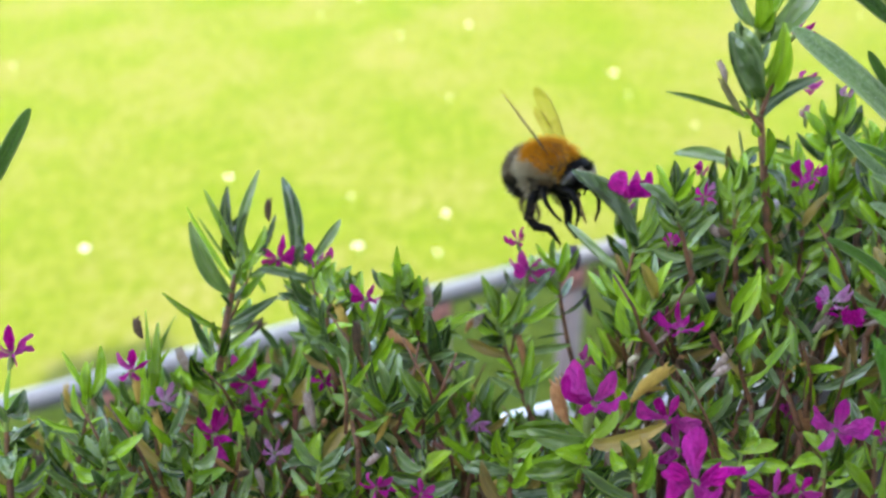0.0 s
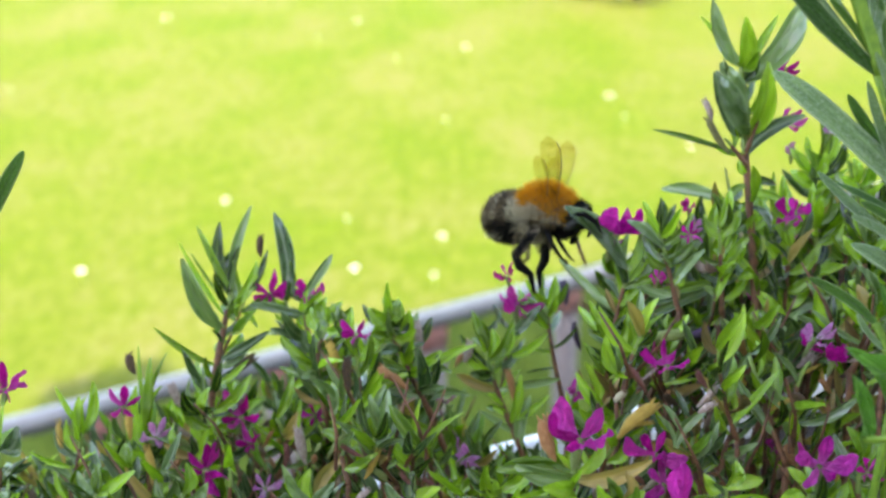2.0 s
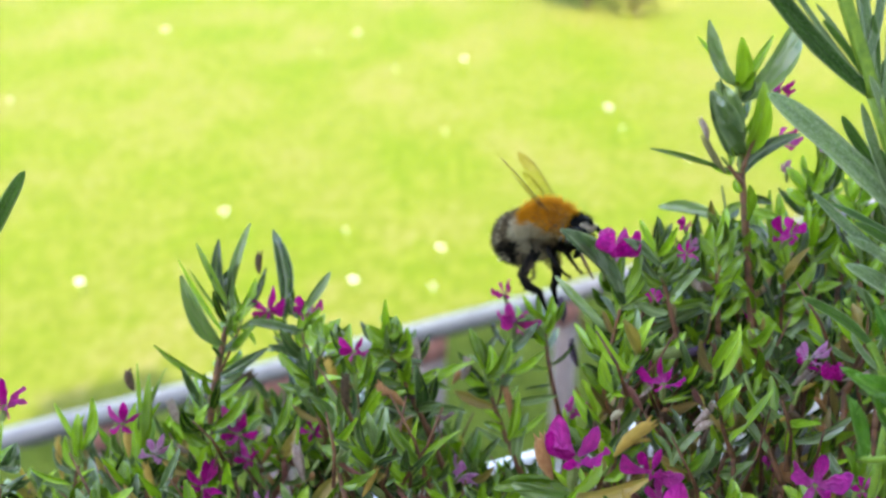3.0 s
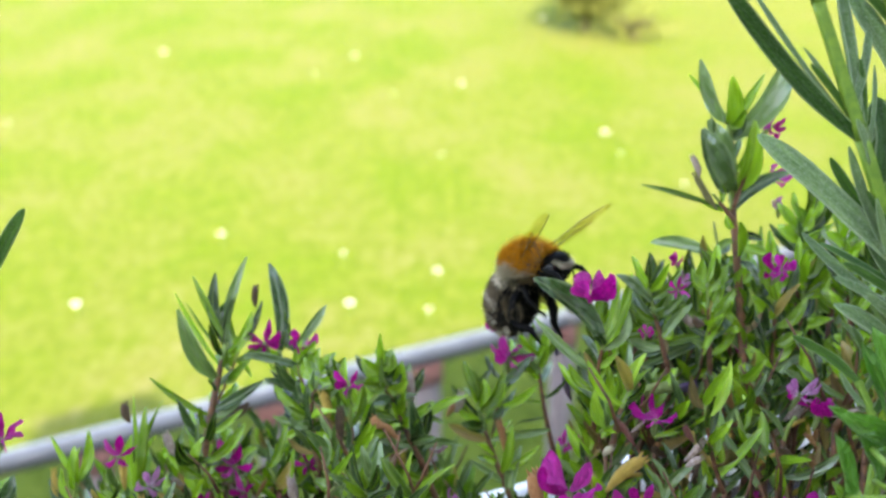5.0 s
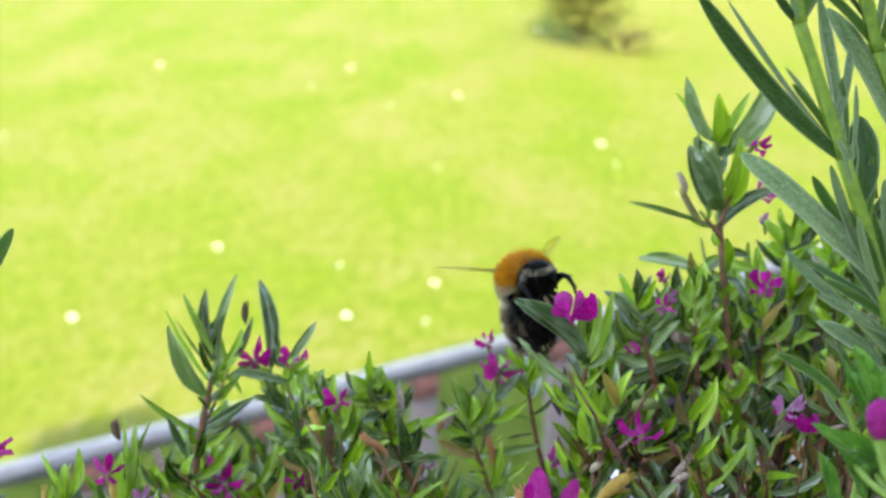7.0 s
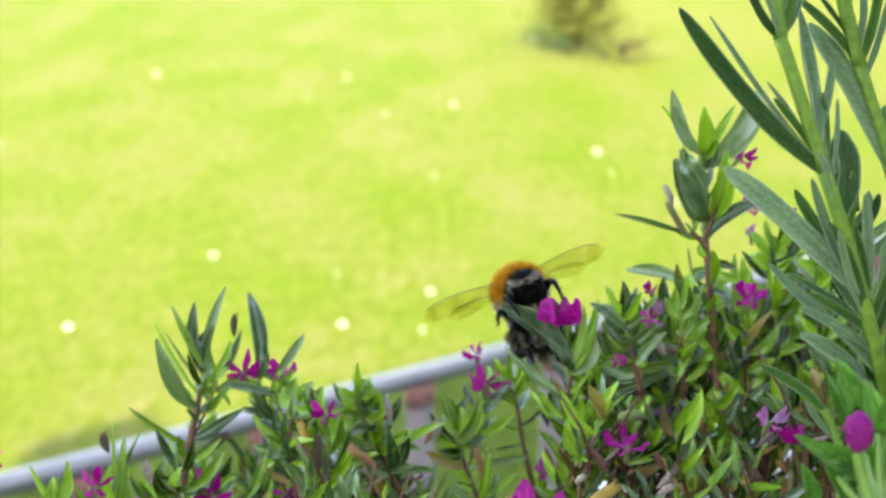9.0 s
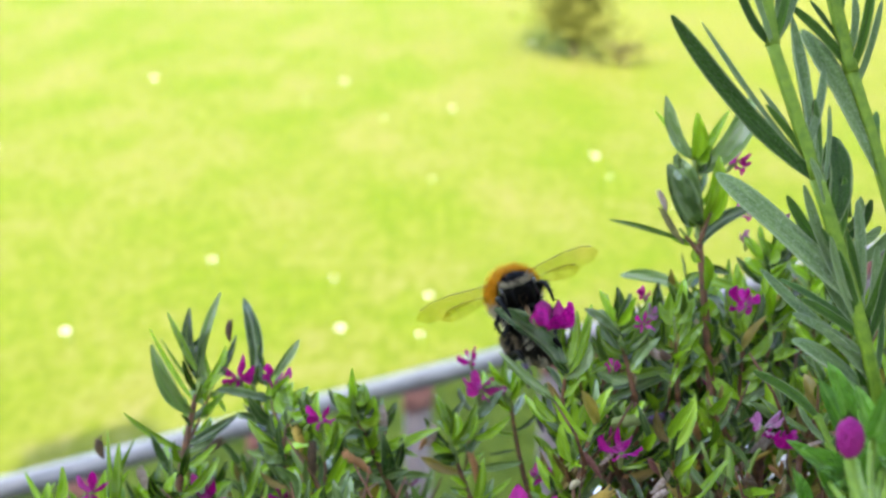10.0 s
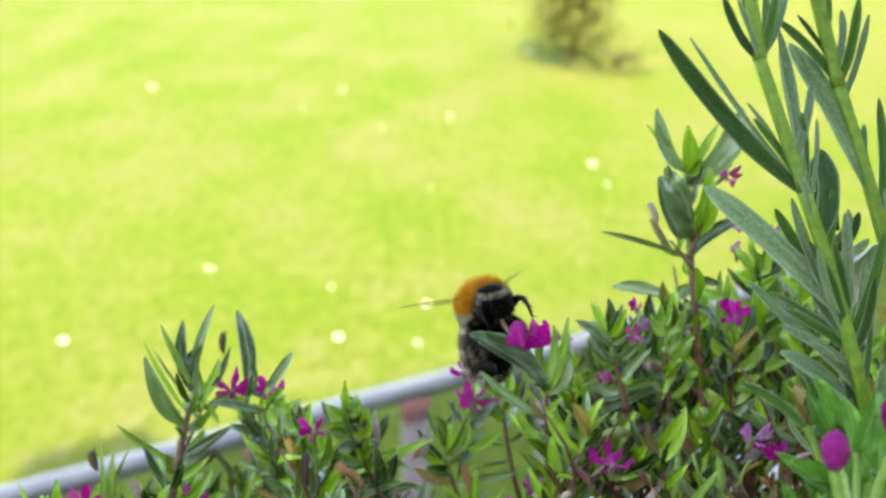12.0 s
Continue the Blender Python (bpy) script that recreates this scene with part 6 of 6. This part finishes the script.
def limb(pts, radii, sides=7):
    bm = bmesh.new()
    tube(bm, [Vector(p) * BEE_SIZE for p in pts], [r * BEE_SIZE for r in radii], sides)
    for _ in range(int(14 * len(pts))):
        k = rng.randrange(len(pts) - 1)
        u = rng.random()
        p = Vector(pts[k]).lerp(Vector(pts[k + 1]), u)
        n = Vector((rng.gauss(0, 1), rng.gauss(0, 1), rng.gauss(0, 1))).normalized()
        r = radii[k] * 0.8
        s = n.orthogonal().normalized() * 0.04
        bm.faces.new([bm.verts.new(q * BEE_SIZE) for q in (p + n * r - s, p + n * r + s, p + n * (r + 0.45) + Vector((0, 0, -0.25)))])
    return bm


def bumblebee():
    bee = empty("bumblebee", (0, 0, 0), "carder bumblebee with orange thorax and grey-banded abdomen on a flower", "bumblebee")
    # thorax
    tr = (2.7, 3.35, 2.75)
    thorax = part("thorax", solid((0, 0, 0), tr), BROWN_PILE, bee)
    top = lambda d, q: d.z + 0.4 * d.y + 0.2 * (q - 0.5) + 0.11 * math.sin(8 * d.x + 2) + 0.1 * math.sin(7 * d.y + 1) > -0.06 and d.y < 0.97
    part("back_fur", pile((0, 0, 0), tr, 4200, 1.15, top), ORANGE_PILE, thorax, "dense orange fur")
    part("flank_fur", pile((0, 0, 0), tr, 2600, 1.15, lambda d, q: not top(d, 0.5) and d.z > -0.42), CREAM_PILE, thorax, "pale cream fur on the flanks")
    part("waist_fur", pile((0, -0.6, -0.5), (2.6, 2.7, 2.6), 900, 1.1, lambda d, q: d.y < -0.35 and -0.75 < d.z < 0.2), CREAM_PILE, thorax, "pale fur about the waist")
    part("hip_fur", pile((0, -1.3, -2.0), (2.1, 1.3, 1.7), 900, 1.0, lambda d, q: d.z < 0.3, sweep=(0, -0.3, -0.6)), HIP_PILE, thorax, "long greyish fur behind the hips")
    part("belly_fur", pile((0, 0, 0), tr, 1500, 1.0, lambda d, q: d.z <= -0.42), BLACK_PILE, thorax, "black fur under the thorax")
    # abdomen, hinged at the waist
    waist = (0, -1.6, -0.7)
    ac, ar = (0, -3.8, -0.2), (2.9, 4.6, 3.2)
    hinge = Matrix.Translation(Vector(waist) * BEE_SIZE)
    abdomen = part("abdomen", solid(ac, ar), BLACK_PILE, bee, "", hinge)
    band = lambda d: 0.5 < d.y < 0.95 or -0.02 < d.y < 0.06 or -0.5 < d.y < -0.42
    back = lambda d, q: d.z + 0.35 * (q - 0.5) > -0.25
    part("pale_band", pile(ac, ar, 1900, 0.85, lambda d, q: band(d) and back(d, q) and q < 0.75, sweep=(0, -0.9, 0)), CREAM_PILE, abdomen, "greyish cream hair bands", hinge)
    part("grey_band", pile(ac, ar, 3000, 0.8, lambda d, q: not band(d) and back(d, q) and d.y > -0.9, sweep=(0, -0.9, 0)), GREY_PILE, abdomen, "grey-brown hair bands", hinge)
    part("belly_band", pile(ac, ar, 2400, 0.7, lambda d, q: not back(d, q) and d.y > -0.9, sweep=(0, -0.9, 0)), DARK_PILE, abdomen, "black hair under the abdomen", hinge)
    part("belly_fringe", pile(ac, ar, 620, 0.95, lambda d, q: -0.8 < d.z < 0.1 and math.sin(9 * d.y + 2 * d.x) + math.sin(7 * d.x + 5 * d.z) > 0.75, sweep=(0, -0.9, 0)), CREAM_PILE, abdomen, "pale hair fringe at the flanks", hinge)
    part("tail_fur", pile(ac, ar, 500, 0.8, lambda d, q: d.y < -0.6, sweep=(0, -0.9, 0)), BROWN_PILE, abdomen, "brownish tail hair", hinge)
    made = {"abdomen": (abdomen, waist)}
    # head, its face turned forward and down
    hb = Matrix.Rotation(radians(-40), 4, "X")
    hc, hr = (0, 3.0, -0.85), (2.3, 1.55, 2.55)
    head = part("head", solid(hc, hr, hb), CHITIN, bee)
    part("crown_tuft", pile(hc, hr, 1000, 0.7, lambda d, q: 0.52 < d.z < 0.78 and d.y > 0.15 and abs(d.x) < 0.85, hb, (0, 0.1, 0.4)), CREAM_PILE, head, "pale grey tuft above the face")
    part("nape_fur", pile(hc, hr, 1500, 0.6, lambda d, q: d.z < 0.45 or d.z > 0.8 or d.y < 0.2, hb, (0, 0, -0.3)), BLACK_PILE, head)
    part("face_tuft", pile(hc, hr, 130, 0.5, lambda d, q: -0.5 < d.z < 0.2 and d.y > 0.6 and abs(d.x) < 0.2, hb, (0, 0.1, -0.4)), BROWN_PILE, head, "brownish stripe of hair down the face")
    for s in (-1, 1):
        part("eye", solid((1.9 * s, 3.4, -1.05), (0.55, 0.85, 1.5), hb, 14, 10), EYE, head, "long dark compound eye")
        part("antenna", limb([(0.45 * s, 4.3, -0.85), (0.9 * s, 5.0, -0.7), (1.1 * s, 5.2, -1.5), (1.1 * s, 5.2, -2.6)], [0.09, 0.08, 0.11, 0.09]), CHITIN, head)
        part("jaw", solid((0.5 * s, 3.5, -3.15), (0.45, 0.4, 0.6), hb, 10, 8), CHITIN, head)
    part("tongue", limb([(0, 3.7, -2.95), (0.05, 4.3, -4.1), (0.1, 4.8, -5.1), (0.1, 5.2, -5.9)], [0.26, 0.2, 0.16, 0.08]), TONGUE, head, "long brown tongue")
    # legs: hip, knee, ankle, foot; the hind ones hang crossed, one bowed to the rear
    HIND = {"right": [(0, 0, 0), (1.0, -1.3, -1.3), (1.3, -2.6, -2.9), (1.1, -2.3, -4.2), (0.7, -1.2, -5.2), (0.5, -0.9, -7.4)],
            "left": [(0, 0, 0), (1.0, -0.2, -0.8), (0.9, 0.1, -2.4), (0.5, -0.1, -3.9), (0.1, -0.9, -5.2), (0.0, -1.0, -7.2)]}
    for s, side in ((-1, "left"), (1, "right")):
        for key, pts, rad in (
                ("fore", [(0, 0, 0), (1.0, 1.2, 0.7), (1.4, 2.6, 1.3), (1.4, 3.8, 0.9), (1.2, 4.7, -0.3), (1.0, 5.1, -1.6)], [0.4, 0.44, 0.42, 0.32, 0.22, 0.1]),
                ("middle", [(0, 0, 0), (1.6, 0.4, -0.1), (2.2, 0.7, -1.6), (1.9, 1.3, -3.3), (1.7, 1.8, -4.1)], [0.32, 0.34, 0.28, 0.16, 0.09]),
                ("hind", HIND[side], [0.5, 0.62, 0.62, 0.6, 0.42, 0.13])):
            hip = {"fore": (0.9 * s, 1.7, -2.1), "middle": (1.1 * s, 0.3, -2.4), "hind": (1.1 * s, -0.6, -2.3)}[key]
            ob = part("leg", limb([(x * s, y, z) for x, y, z in pts], rad), CHITIN, bee, "", Matrix.Translation(Vector(hip) * BEE_SIZE))
            made[key + side] = (ob, hip)
            if key == "hind":
                at = Matrix.Translation(Vector(hip) * BEE_SIZE)
                mid = [(HIND[side][1][k] + HIND[side][2][k]) / 2 for k in range(3)]
                part("leg_fur", pile((mid[0] * s, mid[1], mid[2]), (0.75, 0.8, 1.6), 420, 0.6, lambda d, q: True, sweep=(0, -0.4, -0.6)), GREY_PILE, ob, "grey-brown hair on the hind leg", at)
    # wings, root at zero, spread along x
    for s, side in ((-1, "left"), (1, "right")):
        for key, long, wide in (("forewing", 9.6, 2.2), ("hindwing", 6.9, 1.5)):
            bm = bmesh.new()
            front = [(0, 0.25), (0.25, 0.42), (0.55, 0.6), (0.8, 0.55), (0.93, 0.3), (1.0, -0.15)]
            back = [(0, -0.1), (0.22, -0.25), (0.45, -0.55), (0.7, -0.85), (0.88, -0.8), (1.0, -0.35)]
            lift = 0 if key == "forewing" else -0.3
            shift = 0 if key == "forewing" else -1.0
            f = [bm.verts.new(Vector((s * u * long, v * wide * 0.75 + shift, lift + 0.25 * math.sin(u * 3))) * BEE_SIZE) for u, v in front]
            b = [bm.verts.new(Vector((s * u * long, v * wide * 0.75 + shift, lift - 0.1 * math.sin(u * 5))) * BEE_SIZE) for u, v in back]
            for k in range(5):
                bm.faces.new((f[k], f[k + 1], b[k + 1], b[k]))
            bmesh.ops.solidify(bm, geom=bm.faces[:], thickness=0.02 * BEE_SIZE)
            wing = part(key, bm, WING, bee, "clear amber-tinted wing", Matrix.Translation(Vector((2.0 * s, 0.9, 1.3)) * BEE_SIZE))
            wing.visible_shadow = False
            bm = bmesh.new()
            def vein(rows, r):
                tube(bm, [Vector((s * u * long, v * wide * 0.75 + shift, lift + 0.16 * math.sin(u * 3))) * BEE_SIZE for u, v in rows], [r * BEE_SIZE * (1.2 - 0.6 * k / len(rows)) for k in range(len(rows))], 5)
            vein(front[:5], 0.055)
            vein([(0, 0.1), (0.3, 0.18), (0.6, 0.3), (0.85, 0.2)], 0.012)
            vein([(0, 0.05), (0.3, -0.1), (0.6, -0.25), (0.85, -0.3)], 0.012)
            vein([(0.05, -0.02), (0.25, -0.18), (0.5, -0.5)], 0.011)
            vein([(0.5, 0.25), (0.55, -0.22)], 0.011)
            vein([(0.68, 0.28), (0.72, -0.28)], 0.011)
            part("vein", bm, VEIN, wing, "", PLACE[wing])
            made[key + side] = (wing, (2.0 * s, 0.9, 1.3))
    return bee, made


bee, JOINTED = bumblebee()


# ---- what moves ----
BEE_WAY = [
    (0.0, pose(0.01540, 0.16150, 1.83790, 4.0, -13.0, -124.0)),
    (0.5, pose(0.01555, 0.16120, 1.83790, 1.9, -16.0, -114.0)),
    (1.0, pose(0.01580, 0.16061, 1.83730, -1.0, -19.0, -108.0)),
    (1.5, pose(0.01579, 0.16008, 1.83731, -2.0, -20.0, -104.0)),
    (2.0, pose(0.01641, 0.15952, 1.83750, -1.0, -20.0, -104.0)),
    (2.5, pose(0.01674, 0.15907, 1.83781, 2.5, -19.0, -108.0)),
    (3.0, pose(0.01695, 0.15867, 1.83812, 8.0, -17.0, -113.0)),
    (4.0, pose(0.01600, 0.15755, 1.83790, 14.6, -14.0, -120.0)),
    (5.0, pose(0.01505, 0.15684, 1.83836, 17.0, -11.0, -130.0)),
    (5.5, pose(0.01490, 0.15667, 1.83860, 20.0, -8.0, -139.0)),
    (6.0, pose(0.01490, 0.15661, 1.83890, 25.0, -4.0, -147.0)),
    (6.5, pose(0.01535, 0.15644, 1.83920, 29.0, -0.5, -152.0)),
    (7.0, pose(0.01590, 0.15627, 1.83895, 34.0, 4.7, -156.0)),
    (8.0, pose(0.01655, 0.15592, 1.83890, 38.0, 9.6, -158.0)),
    (9.0, pose(0.01700, 0.15572, 1.83900, 43.0, 15.1, -163.0)),
    (9.5, pose(0.01703, 0.15560, 1.83935, 44.0, 16.6, -164.0)),
    (10.0, pose(0.01690, 0.15560, 1.83955, 44.0, 15.8, -165.0)),
    (10.5, pose(0.01600, 0.15558, 1.83985, 43.0, 13.6, -164.0)),
    (11.0, pose(0.01480, 0.15550, 1.84005, 42.0, 10.8, -162.0)),
    (11.5, pose(0.01368, 0.15529, 1.84015, 41.0, 8.1, -160.0)),
    (12.0, pose(0.01376, 0.15491, 1.83995, 40.0, 8.2, -158.0)),
]
BEND = [
    (0.0, 0.0, 0.0),
    (0.5, 0.0, -1.5),
    (1.0, 0.0, -2.0),
    (1.5, -0.5, -3.0),
    (2.0, -1.5, -2.5),
    (2.5, -1.0, 5.5),
    (3.0, 0.0, 7.5),
    (4.0, 4.0, 15.0),
    (5.0, 6.0, 15.5),
    (5.5, 5.5, 15.0),
    (6.0, 6.5, 16.5),
    (6.5, 7.5, 16.5),
    (7.0, 8.0, 17.5),
    (8.0, 8.5, 15.5),
    (9.0, 8.0, 12.0),
    (9.5, 8.0, 9.0),
    (10.0, 8.0, 10.0),
    (10.5, 8.5, 10.0),
    (11.0, 10.5, 10.5),
    (11.5, 12.5, 12.5),
    (12.0, 13.0, 15.0),
]
# wing beat: seconds, lift of both wings, sweep to the rear, feathering (degrees)
WINGS = [(0.0, 48, 66, 0), (0.2, 55, 20, 0), (0.35, 34, -30, 0), (0.5, 14, -66, 0), (1.0, 12, -72, 0), (1.5, 14, -68, 0), (1.8, 34, -30, 0), (2.0, 46, 0, 0), (2.2, 50, 40, 0), (2.4, 52, 62, 0), (2.8, 50, 66, 0), (3.2, 48, 66, 0), (3.7, 40, 40, 10),
         (4.2, 40, 0, 20), (4.6, 34, -44, 20), (4.8, 30, -56, 20), (5.1, 30, -50, 20), (5.3, 46, 10, 30), (5.6, 56, 50, 0), (6.0, 2, 44, 0), (6.3, 4, 20, 30), (6.6, 2, 12, 40), (6.8, 20, 40, 0), (7.2, 20, 44, 0), (7.7, 10, 20, 30), (8.2, 30, 20, 40),
         (8.8, 0, 4, 50), (9.2, 1, 4, 55), (9.6, 0, 5, 58), (10.0, 2, 6, 58), (10.4, 3, 8, 58), (10.8, 3, 9, 56), (11.1, 6, 12, 50), (11.25, 30, 36, 30), (11.4, 5, 10, 50), (11.6, 4, 8, 50),
         (11.75, 20, 30, 40), (11.9, 18, 46, 0), (12.0, 16, 48, 0)]
# the hanging legs are drawn up once the bee has a hold: seconds, swing (degrees)
LEGS = [(0.0, 40), (0.5, 24), (1.0, 12), (1.5, 10), (2.5, 14), (3.2, 16), (4.2, 24), (5.0, 30), (6.5, 34), (9.0, 36), (12.0, 38)]
# the forelegs stretched out to the flower: seconds, lift (degrees)
REACH = [(0.0, -30), (0.6, 0), (1.2, 20), (2.2, 20), (3.2, 10), (5.0, 4), (7.0, -6), (12.0, -6)]
# the right middle leg is waved aside for a while: seconds, lift (degrees)
WAVE = [(0.0, 0), (7.2, 0), (8.6, 46), (9.4, 50), (10.0, 20), (10.6, 6), (12.0, 4)]

# the abdomen: seconds, droop, swing aside, tilt under the body (degrees)
TAIL = [(0.0, 10, -48, 0), (1.0, 6, -50, 0), (2.0, 8, -46, 0), (3.0, 10, -46, 0), (4.0, 34, -26, 0), (5.0, 58, -14, 2), (6.0, 66, -8, -2), (7.0, 68, -4, 4), (9.0, 66, 0, 20), (10.5, 64, 0, 14), (11.2, 62, 0, 6), (12.0, 60, 0, -6)]


def motions():
    walk(bee, BEE_WAY)
    for key, (ob, root) in JOINTED.items():
        s = -1 if key.endswith("left") else 1
        p = [c * BEE_SIZE for c in root]
        if key == "abdomen":
            walk(ob, [(t, pose(*p, droop, tilt, swing)) for t, droop, swing, tilt in TAIL])
        elif "wing" in key:
            back = 10 if key.startswith("hind") else 0
            walk(ob, [(t, pose(*p, turn, -s * lift, -s * (sweep + back * 0.4))) for t, lift, sweep, turn in WINGS])
        elif key.startswith("fore"):
            walk(ob, [(t, pose(*p, reach, 0, -s * 8)) for t, reach in REACH])
        elif key.startswith("middle"):
            lifted = WAVE if s > 0 else [(0.0, 0), (12.0, 0)]
            walk(ob, [(t, pose(*p, 20, s * (4 - lift), 0)) for t, lift in lifted])
        else:
            walk(ob, [(t, pose(*p, swing, -s * 8, 0)) for t, swing in LEGS])
    foot = PLACE[bent_cuphea].translation
    walk(bent_cuphea, [(t, pose(*foot, tilt, -lean, 0)) for t, lean, tilt in BEND])


motions()
